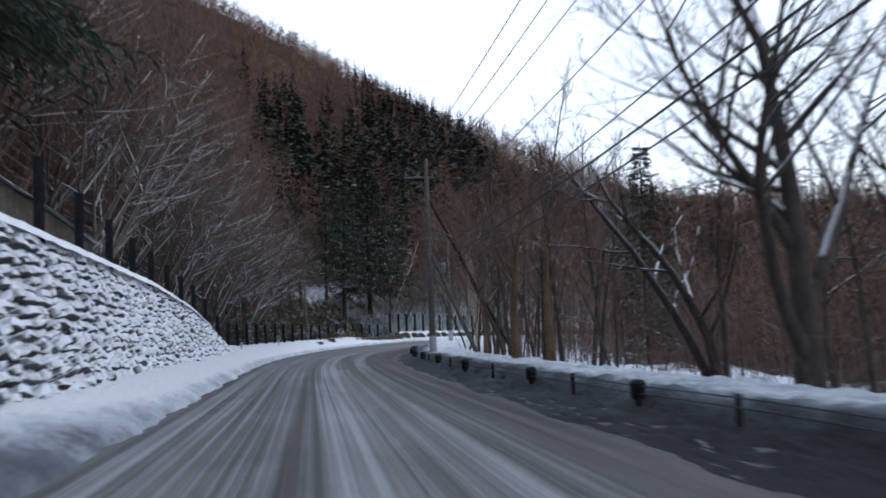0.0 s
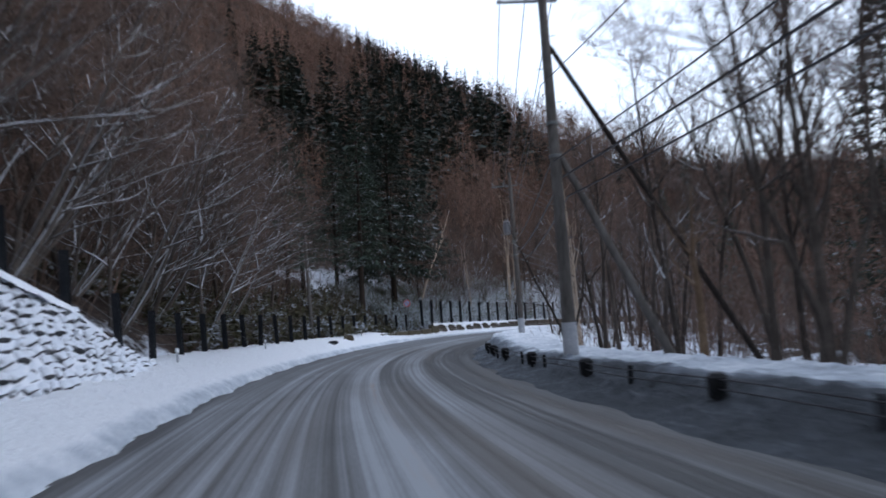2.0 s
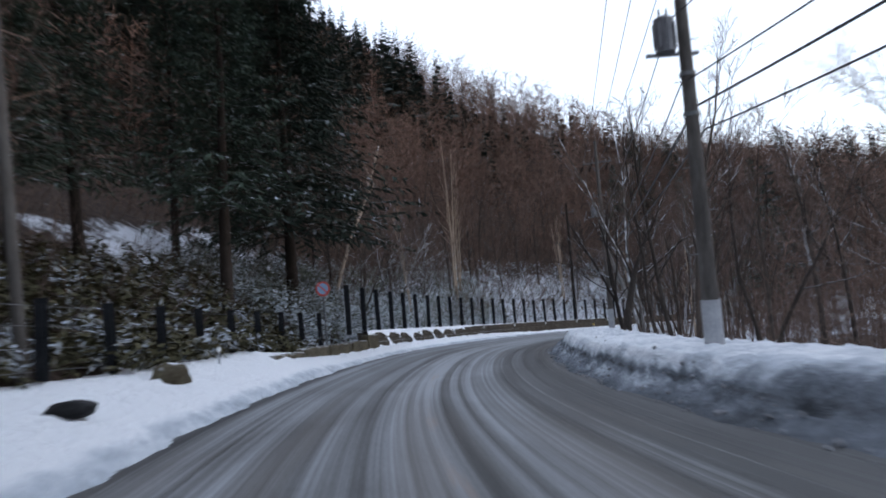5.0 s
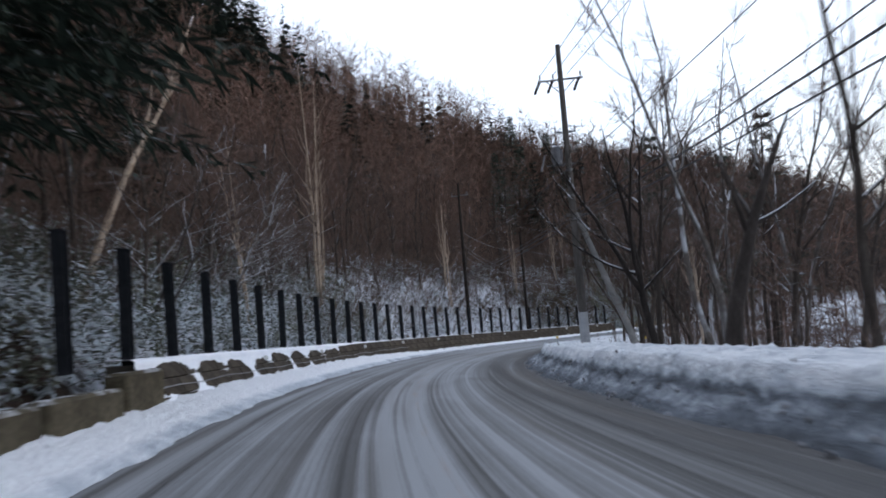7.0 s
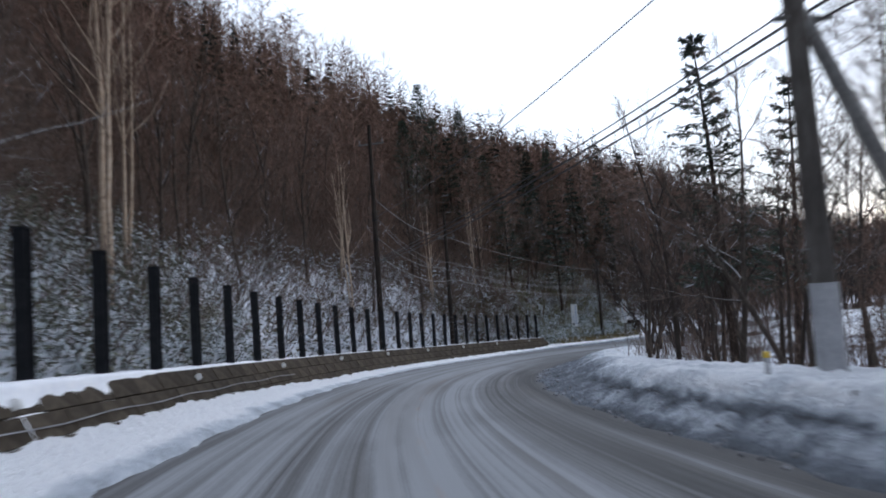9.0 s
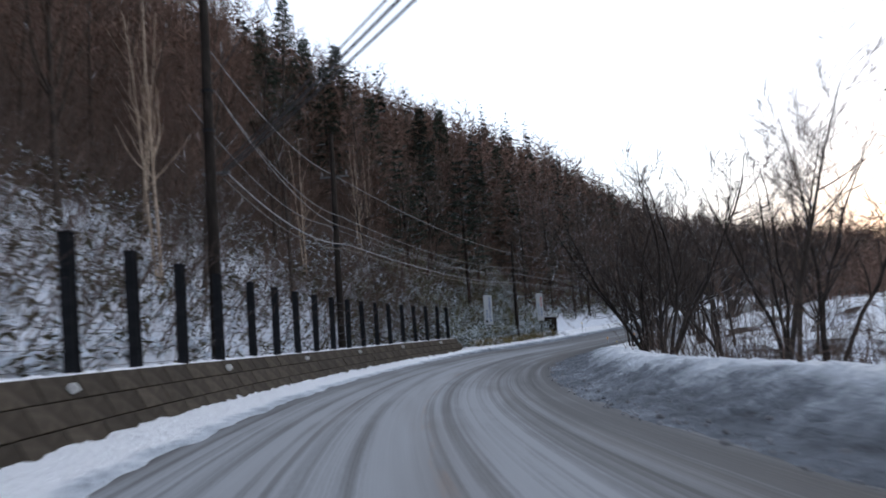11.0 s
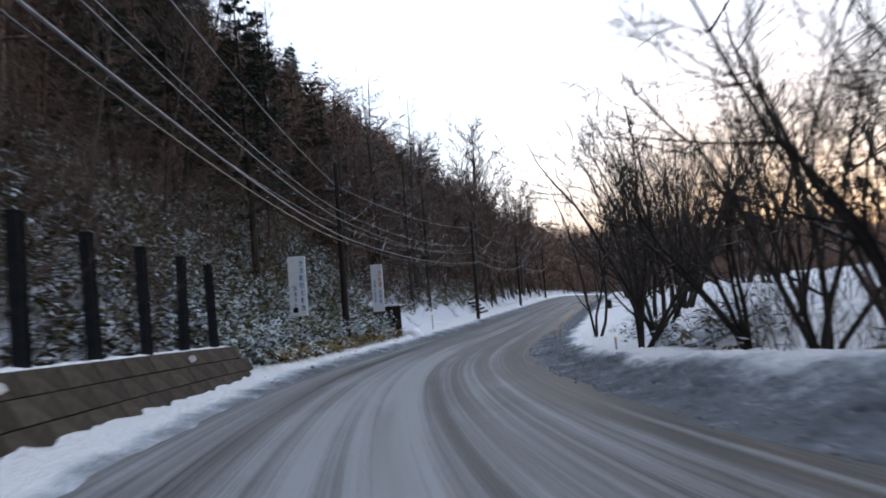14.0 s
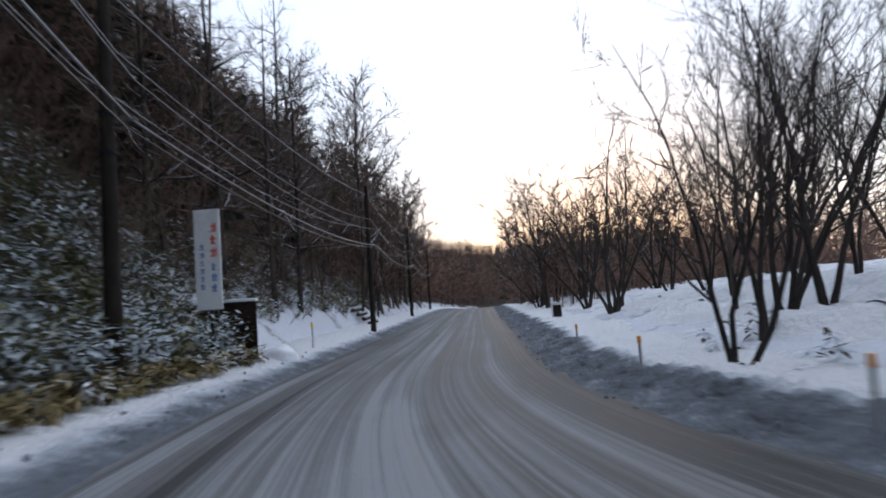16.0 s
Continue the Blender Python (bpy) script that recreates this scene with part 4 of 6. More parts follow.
# snow-lined trees that lean out over the low fence
for k, (s, u, size) in enumerate(((22.5, -6.8, 1.0), (25.5, -7.2, 1.05), (30.5, -6.8, 1.0), (35.0, -7.4, 1.1), (39.5, -6.7, 1.0), (43.5, -7.3, 1.1), (47.5, -6.8, 0.95), (51.5, -7.6, 1.0), (86.0, -7.0, 0.8), (92.0, -7.4, 0.8))):
    plant("arch", s, u, size, heading(s) + 0.5 * math.sin(k * 2.3) + 0.3)
for k, (s, u, size) in enumerate(((24.0, -8.6, 1.0), (28.0, -8.0, 1.1), (33.0, -8.8, 1.1), (37.0, -8.2, 1.2), (41.5, -9.0, 1.15), (45.5, -8.4, 1.0), (50.0, -9.0, 1.05), (20.0, -9.2, 1.1), (39.0, -11.5, 1.2), (31.0, -11.5, 1.2), (46.0, -11.8, 1.1), (25.5, -12.0, 1.2), (97.0, -7.8, 0.6), (112.0, -7.6, 0.55), (127.0, -8.0, 0.6), (141.0, -7.6, 0.6))):
    plant("thicket", s, u, size, heading(s) + 0.6 * math.sin(k * 1.9) + 0.2)

# the rest of the near wood, in a loose spread
spread = random.Random(5)
standing, deep_spots = [], []


def wood(count, s_range, u_range, choose, least):
    done = tries = 0
    while done < count and tries < count * 20:
        tries += 1
        s, u = spread.uniform(*s_range), u_range[0] + (u_range[1] - u_range[0]) * spread.random() ** 1.15
        x, y, _ = world_points(s, u, 0)
        if all((x - a) ** 2 + (y - b) ** 2 > least**2 for a, b in standing):
            standing.append((x, y))
            kind = spread.choice(choose)
            done += 1
            if abs(u) > 16.5:
                deep_spots.append((s, u))
                continue
            plant(kind + " deep" if abs(u) > 12.5 and kind + " deep" in kinds else kind, s, u, spread.uniform(0.7, 1.05))


wood(70, (6, 60), (-8.0, -26), ["plain", "arch", "plain", "tall", "red"], 2.0)
wood(75, (84, 150), (-7.5, -24), ["red", "plain", "red", "arch", "tall", "red"], 2.2)
wood(95, (150, 236), (-7.2, -26), ["plain", "larch", "red", "pine", "tall", "plain", "larch"], 2.3)
wood(110, (8, 112), (8.5, 36), ["plain", "tall", "plain", "crooked", "red", "tall"], 2.2)
wood(20, (90, 116), (8.8, 17), ["crooked", "tall", "plain", "red"], 1.7)
wood(7, (114, 150), (12.5, 34), ["clump", "fan", "clump"], 2.6)
wood(20, (200, 255), (8, 30), ["clump", "plain", "fan"], 2.6)


# ---- the far woods: one mass of bare trees and one of conifers ----
def sliver(out, p, q, w, rng):
    d = (q - p).normalized()
    x = d.orthogonal().normalized() * w
    x.rotate(Matrix.Rotation(rng.uniform(0, 3.14), 3, d))
    n = len(out.v)
    out.v += [tuple(p + x), tuple(p - x), tuple(q)]
    out.f.append((n, n + 1, n + 2))


def far_bare(rng, branches=40, subs=3, w=1.0):
    out = Soup()
    knee = Vector((rng.gauss(0, 0.45), rng.gauss(0, 0.45), 5.4))
    tip = knee + Vector((rng.gauss(0, 0.5), rng.gauss(0, 0.5), 5.0))
    out.spike(Vector((0, 0, -0.5)), knee + 0.2 * (tip - knee), 0.07)
    out.spike(knee, tip, 0.04)
    for _ in range(branches):
        f = rng.random() ** 0.85
        z = 0.9 + 8.9 * f
        p = Vector((0, 0, 0)).lerp(knee, z / 5.4) if z < 5.4 else knee.lerp(tip, (z - 5.4) / 5.0)
        a = rng.uniform(0, 6.283)
        d = Vector((math.cos(a), math.sin(a), rng.uniform(0.1, 1.5))).normalized()
        q = p + d * (3.4 - 0.2 * z) * rng.uniform(0.6, 1.3)
        sliver(out, p, q, 0.033 * w, rng)
        for _ in range(subs):
            m = p.lerp(q, rng.uniform(0.25, 0.95))
            sliver(out, m, m + lean_out(rng, d, rng.uniform(0.4, 0.9)) * rng.uniform(0.7, 1.4), 0.026 * w, rng)
    return out


def far_fir(rng):
    out = Soup()
    out.spike(Vector((0, 0, -0.5)), Vector((0, 0, 12)), 0.12)
    for i in range(42):
        z = 1.5 + 10 * i / 42
        a = i * 2.4 + rng.random()
        r = 2.3 * (1.06 - z / 12) * rng.uniform(0.7, 1.15)
        q = Vector((math.cos(a) * r, math.sin(a) * r, z - 0.35 * r + 0.2))
        p = Vector((0, 0, z))
        out.blade(p, q, 0.42 * r + 0.08, (q - p).cross(Vector((rng.gauss(0, 0.35), rng.gauss(0, 0.35), 1))).normalized())
    return out


def mass(name, models, spots, mat, lean=0.0):
    """Many trees in one mesh; with a lean they tip down the slope towards the road."""
    rng = np.random.default_rng(4)
    vs, fs, base = [], [], 0
    arrays = [(np.array(m.v), m.f) for m in models]
    for k, (x, y, z, size) in enumerate(spots):
        v, f = arrays[k % len(arrays)]
        a = rng.uniform(0, 6.283)
        turn = np.array([[math.cos(a), -math.sin(a), 0], [math.sin(a), math.cos(a), 0], [0, 0, 1]])
        v = (v @ turn.T) * size
        if lean:
            n = int(np.argmin((coarse[:, 0] - x) ** 2 + (coarse[:, 1] - y) ** 2))
            way = coarse[n, :2] - (x, y)
            v[:, :2] += v[:, 2:3] * way / np.linalg.norm(way) * lean * rng.uniform(0.2, 1.6)
        vs.append(v + (x, y, z))
        fs += [tuple(i + base for i in face) for face in f]
        base += len(v)
    return mesh_object(name, np.concatenate(vs), fs, mat)


def flecked(m, low, high):
    """Varies the colour from twig to twig."""
    tree = m.node_tree
    b = tree.nodes["Principled BSDF"]
    base = b.inputs["Base Color"].links[0].from_socket
    geo = tree.nodes.new("ShaderNodeNewGeometry")
    tone = add(tree, "ShaderNodeMapRange")
    tone.inputs[3].default_value, tone.inputs[4].default_value = low, high
    tree.links.new(geo.outputs["Random Per Island"], tone.inputs[0])
    scaled = tree.nodes.new("ShaderNodeVectorMath")
    scaled.operation = "SCALE"
    tree.links.new(base, scaled.inputs[0])
    tree.links.new(tone.outputs[0], scaled.inputs["Scale"])
    tree.links.new(scaled.outputs[0], b.inputs["Base Color"])
    return m


RED_SLOPE = flecked(mottled("far_red_brown_twigs", [(0.08, 0.052, 0.04), (0.16, 0.104, 0.08), (0.24, 0.16, 0.125)], 0.05, 0.9, 0.1, fine=12), 0.45, 1.6)
BRUSH_TWIG = flecked(mottled("brush_twigs", [(0.06, 0.042, 0.033), (0.115, 0.079, 0.062), (0.18, 0.126, 0.1)], 0.3, 0.9, 0.1), 0.4, 1.7)
FAR_NEEDLES = snowy("far_needles", [(0.016, 0.021, 0.017), (0.032, 0.042, 0.035), (0.06, 0.072, 0.062)], 0.3, 0.8, 1.0, 0.35, patch=0.6, vary=0.0, snow=(0.26, 0.29, 0.31))
rng_far = np.random.default_rng(9)
bare_spots, fir_spots = [], []
fx, fy = rng_far.uniform(-190, 330, 50000), rng_far.uniform(-30, 420, 50000)
fx[:4200], fy[:4200] = rng_far.uniform(300, 470, 4200), rng_far.uniform(70, 290, 4200)
fs_, fu_, fz_ = road_coordinates(np.stack([fx, fy], -1))
ok = ((fu_ < -18) & (fu_ > -230)) | ((fs_ > 86) & (fu_ < -13) & (fu_ > -19)) | ((fu_ > 30) & (fu_ < 190) & (fs_ < 150)) | ((fs_ > 205) & (np.abs(fu_) > 9) & (np.abs(fu_) < 90)) | ((fs_ > 330) & (np.abs(fu_) < 150) & (np.abs(fu_) > 7))
reach_ = np.abs(fu_)
ok &= rng_far.random(50000) < np.interp(reach_, [22, 40, 60, 120, 230], [0.5, 0.55, 0.8, 0.7, 0.45])
for x, y, s, u, z in zip(fx[ok], fy[ok], fs_[ok], fu_[ok], ground_height(fx[ok], fy[ok])):
    patch = math.exp(-(((x + 9 - 0.2 * (y - 140)) / 15) ** 2) - ((y - 140) / 48) ** 2) + 0.24 * math.sin(x * 0.11 + y * 0.09) + 0.3 * rng_far.random()
    size = (0.75 + 0.45 * rng_far.random()) * float(np.interp(abs(u), [30, 70], [1.0, 0.66]))
    dense_fir = patch > (0.52 if s < 150 else 0.42)
    (fir_spots if dense_fir else bare_spots).append((x, y, z - 0.2, size))
for count, s_lo, s_hi, u_lo, u_hi, small, big in ((170, 152, 250, -13, -34, 0.6, 0.95), (60, 120, 190, -26, -42, 0.45, 0.7), (26, 255, 330, -10, -40, 0.6, 0.9), (170, 174, 262, -8, -19, 0.55, 0.9), (18, 225, 300, 9, 30, 0.5, 0.8)):
    for _ in range(count):
        p = on_ground(rng_far.uniform(s_lo, s_hi), u_lo + (u_hi - u_lo) * rng_far.random(), 0.2)
        fir_spots.append((p.x, p.y, p.z, small + (big - small) * rng_far.random()))
for count, s_lo, s_hi, u_lo, u_hi in ((90, 200, 290, -5.6, -9), (60, 225, 300, 7.5, 12)):
    for _ in range(count):
        p = on_ground(rng_far.uniform(s_lo, s_hi), u_lo + (u_hi - u_lo) * rng_far.random(), 0.2)
        bare_spots.append((p.x, p.y, p.z, 0.8 + 0.4 * rng_far.random()))
for s, u in deep_spots:
    p = on_ground(s, u, 0.2)
    bare_spots.append((p.x, p.y, p.z, 0.7 + 0.35 * rng_far.random()))
for count, s_lo, s_hi, u_lo, u_hi in ((420, 190, 330, -6.8, -28), (300, 205, 330, 8.5, 45), (220, 150, 200, -11, -26)):
    for _ in range(count):
        p = on_ground(rng_far.uniform(s_lo, s_hi), u_lo + (u_hi - u_lo) * rng_far.random(), 0.2)
        bare_spots.append((p.x, p.y, p.z, 0.6 + 0.4 * rng_far.random()))
r9 = random.Random(21)
fill_spots = []
for count, s_lo, s_hi, u_lo, u_hi, small, big in ((2600, 100, 200, -18, -70, 0.4, 0.64), (1300, 110, 150, -60, -120, 0.42, 0.6), (1500, 172, 330, -7.5, -34, 0.5, 0.85), (900, 215, 330, 9, 40, 0.5, 0.8), (700, 20, 130, 32, 80, 0.4, 0.7)):
    for _ in range(count):
        p = on_ground(rng_far.uniform(s_lo, s_hi), u_lo + (u_hi - u_lo) * rng_far.random(), 0.2)
        fill_spots.append((p.x, p.y, p.z, small + (big - small) * rng_far.random()))
deep = lambda p: math.hypot(p[0] - 10, p[1] - 95) > 95
tagged(mass("near_bare_woods", [far_bare(r9) for _ in range(5)], [p for p in bare_spots if not deep(p)], RED_SLOPE), "reddish-brown leafless forest on the lower mountainside", "forest", kind="stuff")
tagged(mass("far_bare_woods", [far_bare(r9, 16, 1, 2.4) for _ in range(5)], [p for p in bare_spots if deep(p)], RED_SLOPE), "reddish-brown leafless forest covering the mountainside", "forest", kind="stuff")
tagged(mass("young_woods", [far_bare(r9, 20, 2, 1.9) for _ in range(5)], fill_spots, RED_SLOPE), "young leafless growth between the trees of the slopes", "forest", kind="stuff")
tagged(mass("far_conifer_woods", [far_fir(r9) for _ in range(4)], fir_spots, FAR_NEEDLES), "dark green conifer stands on the mountainside", "forest", kind="stuff")

# brushwood that fills the steep slopes between the trunks
tangle = []
for count, s_lo, s_hi, u_lo, u_hi, small, big in ((1700, 84, 152, -7.5, -24, 0.2, 0.5), (1900, 150, 240, -6.6, -27, 0.22, 0.55), (750, 14, 62, -8.0, -24, 0.35, 0.8), (120, 42, 84, -10, -20, 0.15, 0.35)):
    for _ in range(count):
        s, u = spread.uniform(s_lo, s_hi), u_lo + (u_hi - u_lo) * spread.random() ** 0.9
        if 100 < s < 150 and u > -10.5 and spread.random() < 0.8:
            continue
        p = on_ground(s, u, 0.2)
        tangle.append((p.x, p.y, p.z, spread.uniform(small, big)))
tagged(mass("brushwood", [far_bare(r9, 22, 3, 0.7) for _ in range(5)], tangle, BRUSH_TWIG, 0.35), "dense brown leafless brushwood leaning down the slopes", "brush", kind="stuff")
valley = []
for _ in range(900):
    p = on_ground(spread.uniform(8, 128), spread.uniform(9.5, 40), 0.2)
    valley.append((p.x, p.y, p.z, spread.uniform(0.2, 0.5)))
tagged(mass("valley_brushwood", [far_bare(r9, 20, 3, 0.8) for _ in range(5)], valley, BRUSH_TWIG), "dense brown leafless brushwood on the valley side", "brush", kind="stuff")


# ---- things along the road ----
def part(name, bm, mat, parent, label=""):
    """Links a bmesh as one mesh object under a thing or a part."""
    me = bpy.data.meshes.new(name)
    bm.to_mesh(me)
    bm.free()
    for m in mat if isinstance(mat, (list, tuple)) else [mat]:
        me.materials.append(m)
    ob = new(name, me)
    if parent is not None:
        ob.parent = parent
    return tagged(ob, label)


def share(name, mesh, parent, m):
    ob = new(name, mesh)
    ob.parent = parent
    ob.matrix_basis = m
    return ob


def bm_box(bm, size, centre=(0, 0, 0), bevel=0.0, m=None):
    r = bmesh.ops.create_cube(bm, size=1.0, matrix=Matrix.Translation(centre) @ Matrix.Diagonal((*size, 1)))
    if bevel:
        edges = {e for v in r["verts"] for e in v.link_edges}
        r2 = bmesh.ops.bevel(bm, geom=list(edges), offset=bevel, segments=1, affect="EDGES", clamp_overlap=True)
    if m is not None:
        bmesh.ops.transform(bm, matrix=m, verts=r["verts"] if not bevel else list({v for f in r2["faces"] for v in f.verts}))
    return bm


def bm_rod(bm, p, q, r1, r2=None, segments=10):
    p, q = Vector(p), Vector(q)
    d = q - p
    m = Matrix.Translation((p + q) / 2) @ d.to_track_quat("Z", "Y").to_matrix().to_4x4()
    bmesh.ops.create_cone(bm, segments=segments, radius1=r1, radius2=r1 if r2 is None else r2, depth=d.length, cap_ends=True, matrix=m)
    return bm


def rod(name, p, q, r1, mat, parent, r2=None, segments=10, label=""):
    return part(name, bm_rod(bmesh.new(), p, q, r1, r2, segments), mat, parent, label)


def spot(s, u, h=0.0, turn=0.0):
    """A pose at s, u, h whose +y points along the road and whose z is upright."""
    return Matrix.Translation(place(s, u, h)) @ Matrix.Rotation(heading(s) + turn, 4, "Z")


def sloped(s, u, h=0.0, turn=0.0):
    """Like spot(), but tipped to follow the road's fall."""
    fall = float(np.interp(s + 1, dense_s, dense[:, 2]) - np.interp(s - 1, dense_s, dense[:, 2])) / 2
    return spot(s, u, h, turn) @ Matrix.Rotation(math.atan(fall), 4, "X")


def line_tube(name, pts, r, mat, parent=None, sides=4):
    soup = Soup()
    soup.tube([Vector(p) for p in pts], [r] * len(pts), sides)
    return mesh_object(name, soup.v, soup.f, mat, parent)


WIRE = mottled("wire", [(0.02, 0.02, 0.022), (0.045, 0.045, 0.05), (0.08, 0.08, 0.085)], 3.0, 0.5, 0.1, 0.3)
GALVANISED = mottled("galvanised_steel", [(0.1, 0.1, 0.105), (0.16, 0.165, 0.17), (0.24, 0.245, 0.25)], 3.0, 0.55, 0.15, 0.5)
DARK_POLE = mottled("dark_pole", [(0.012, 0.01, 0.009), (0.026, 0.021, 0.018), (0.05, 0.042, 0.036)], 2.0, 0.85, 0.2, stretch=(1, 1, 0.2))
SLEEVE = mottled("pale_pole_sleeve", [(0.28, 0.29, 0.3), (0.37, 0.38, 0.4), (0.46, 0.47, 0.48)], 2.5, 0.7, 0.15)
PORCELAIN = mottled("insulator_porcelain", [(0.1, 0.1, 0.11), (0.16, 0.16, 0.17), (0.22, 0.22, 0.22)], 8.0, 0.3, 0.05)
WHITE_PAINT = mottled("white_sign_paint", [(0.6, 0.62, 0.63), (0.72, 0.74, 0.75), (0.78, 0.8, 0.8)], 1.5, 0.5, 0.05)
BLUE_PAINT = mottled("blue_paint", [(0.1, 0.17, 0.38), (0.14, 0.23, 0.46), (0.19, 0.29, 0.52)], 4.0, 0.5, 0.05)
RED_PAINT = mottled("red_paint", [(0.52, 0.08, 0.07), (0.64, 0.11, 0.09), (0.7, 0.16, 0.13)], 4.0, 0.5, 0.05)
ORANGE_PAINT = mottled("orange_marker_plastic", [(0.7, 0.25, 0.02), (0.8, 0.33, 0.03), (0.85, 0.42, 0.06)], 5.0, 0.45, 0.05)
YELLOW_PAINT = mottled("yellow_plastic", [(0.6, 0.4, 0.03), (0.75, 0.52, 0.05), (0.8, 0.58, 0.08)], 5.0, 0.45, 0.05)
BLACK_RUBBER = mottled("black_plastic", [(0.006, 0.006, 0.007), (0.012, 0.012, 0.013), (0.03, 0.03, 0.032)], 5.0, 0.6, 0.2)
STONE = snowy("snow_caught_stone", [(0.03, 0.03, 0.032), (0.07, 0.07, 0.073), (0.14, 0.14, 0.145)], 2.5, -0.1, 0.35, 1.0, patch=2.0, vary=0.5, snow=(0.74, 0.77, 0.82))
MOSSY = snowy("mossy_concrete", [(0.03, 0.025, 0.016), (0.062, 0.052, 0.034), (0.12, 0.104, 0.07)], 1.6, 0.6, 0.9, 0.35, vary=0.25)
BLOCK = snowy("concrete_block", [(0.022, 0.0175, 0.013), (0.048, 0.039, 0.029), (0.088, 0.073, 0.056)], 0.9, 0.97, 1.0, 0.0, vary=0.2)
RETRO = mottled("reflector_lens", [(0.8, 0.8, 0.78), (0.88, 0.88, 0.86), (0.92, 0.92, 0.9)], 20.0, 0.15, 0.02)
RUST_SHEET = mottled("rusted_sheet", [(0.012, 0.009, 0.007), (0.025, 0.018, 0.014), (0.045, 0.032, 0.025)], 2.0, 0.8, 0.3)
SIGN_BLUE = mottled("faded_sign_blue", [(0.2, 0.32, 0.5), (0.27, 0.41, 0.6), (0.36, 0.5, 0.66)], 6.0, 0.4, 0.05)

# utility poles: s, u, height over the road, sleeve top, shaft colour
POLES = {
    "first": (5.0, 6.6, 11.0, 1.3, POLE_CONCRETE), "second": (35.9, 5.95, 10.9, 1.3, POLE_CONCRETE), "third": (61.2, 6.7, 10.6, 1.65, POLE_CONCRETE), "fourth": (94.9, 6.85, 13.4, 2.1, POLE_CONCRETE),
    "fifth": (122.8, -5.0, 14.0, 0.0, DARK_POLE), "sixth": (135.0, -5.05, 11.0, 0.0, DARK_POLE), "seventh": (165.0, -4.55, 9.3, 0.0, DARK_POLE), "eighth": (189.5, -3.3, 8.4, 0.0, DARK_POLE), "ninth": (214.0, -3.6, 8.2, 0.0, DARK_POLE), "tenth": (240.0, -3.8, 8.2, 0.0, DARK_POLE),
}


def crossarm(pole, h, left, right, studs, ahead_by=0.14):
    arm = part("crossarm", bm_box(bmesh.new(), (right - left, 0.075, 0.075), ((left + right) / 2, ahead_by, h), 0.008), GALVANISED, pole, "galvanised steel crossarm")
    for x in studs:
        bm = bm_rod(bmesh.new(), (x, ahead_by, h + 0.03), (x, ahead_by, h + 0.12), 0.02)
        for k in range(3):
            bm_rod(bm, (x, ahead_by, h + 0.12 + 0.06 * k), (x, ahead_by, h + 0.16 + 0.06 * k), 0.055 - 0.01 * k, 0.035, 8)
        part("insulator", bm, PORCELAIN, arm)
    return arm


poles = {}
for key, (s, u, top, sleeve, shaft_mat) in POLES.items():
    pole = new("utility_pole")
    pole.matrix_basis = spot(s, u)
    poles[key] = pole
    rod("shaft", (0, 0, -0.6), (0, 0, top), 0.19 if top > 9 else 0.16, shaft_mat, pole, 0.1, 14)
    if sleeve:
        rod("base_sleeve", (0, 0, 0.0), (0, 0, sleeve), 0.2, SLEEVE, pole, 0.196, 14, "pale grey plastic sleeve")
    for k in range(int((top - 3) / 0.9)):
        rod("step_bolt", (0, 0, 2.6 + 0.9 * k), (0.3 if k % 2 else -0.3, 0, 2.6 + 0.9 * k), 0.011, GALVANISED, pole, None, 5)
    for h in (top * 0.52, top * 0.6):
        rod("clamp_band", (0, 0, h - 0.04), (0, 0, h + 0.04), 0.17, POST_STEEL if shaft_mat is DARK_POLE else GALVANISED, pole, None, 12, "steel clamp band")
    tagged(pole, "dark weathered concrete utility pole behind the fence" if shaft_mat is DARK_POLE else "grey concrete utility pole in the roadside snow", "utility pole", "utility poles")
for key, h in (("first", 9.9), ("second", 9.9), ("third", 9.8)):
    crossarm(poles[key], h, -1.2, 0.45, (-1.1, -0.4, 0.35))
top_arm = crossarm(poles["fourth"], 11.95, -0.95, 0.95, (-0.85, -0.3, 0.85))
for x in (-0.9, -0.35, 0.75):
    strain = bmesh.new()
    for k in range(4):
        bm_rod(strain, (x - 0.06 * k, 0.16 - 0.02 * k, 11.9 - 0.13 * k), (x - 0.06 * k - 0.05, 0.14 - 0.02 * k, 11.8 - 0.13 * k), 0.075, 0.04, 8)
    part("strain_insulator", strain, DARK_POLE, top_arm, "dark hanging strain insulator")
part("arm_brace", bm_rod(bm_rod(bmesh.new(), (-0.6, 0.14, 11.93), (0, 0.1, 11.3), 0.022), (0.6, 0.14, 11.93), (0, 0.1, 11.3), 0.022), GALVANISED, top_arm, "steel arm brace")
crossarm(poles["fourth"], 9.7, -0.45, 0.45, (-0.4, 0.4))
crossarm(poles["fourth"], 6.15, -0.25, 0.7, ())
crossarm(poles["fifth"], 12.9, -0.8, 0.8, (-0.7, 0.0, 0.7))
crossarm(poles["fifth"], 6.1, -0.3, 0.5, ())
for key, h, low in (("sixth", 9.0, 5.8), ("seventh", 8.1, 5.5), ("eighth", 7.8, 5.05), ("ninth", 7.5, 5.0), ("tenth", 7.5, 5.0)):
    crossarm(poles[key], h, -0.7, 0.7, (-0.6, 0.0, 0.6))
    crossarm(poles[key], low, -0.2, 0.5, ())


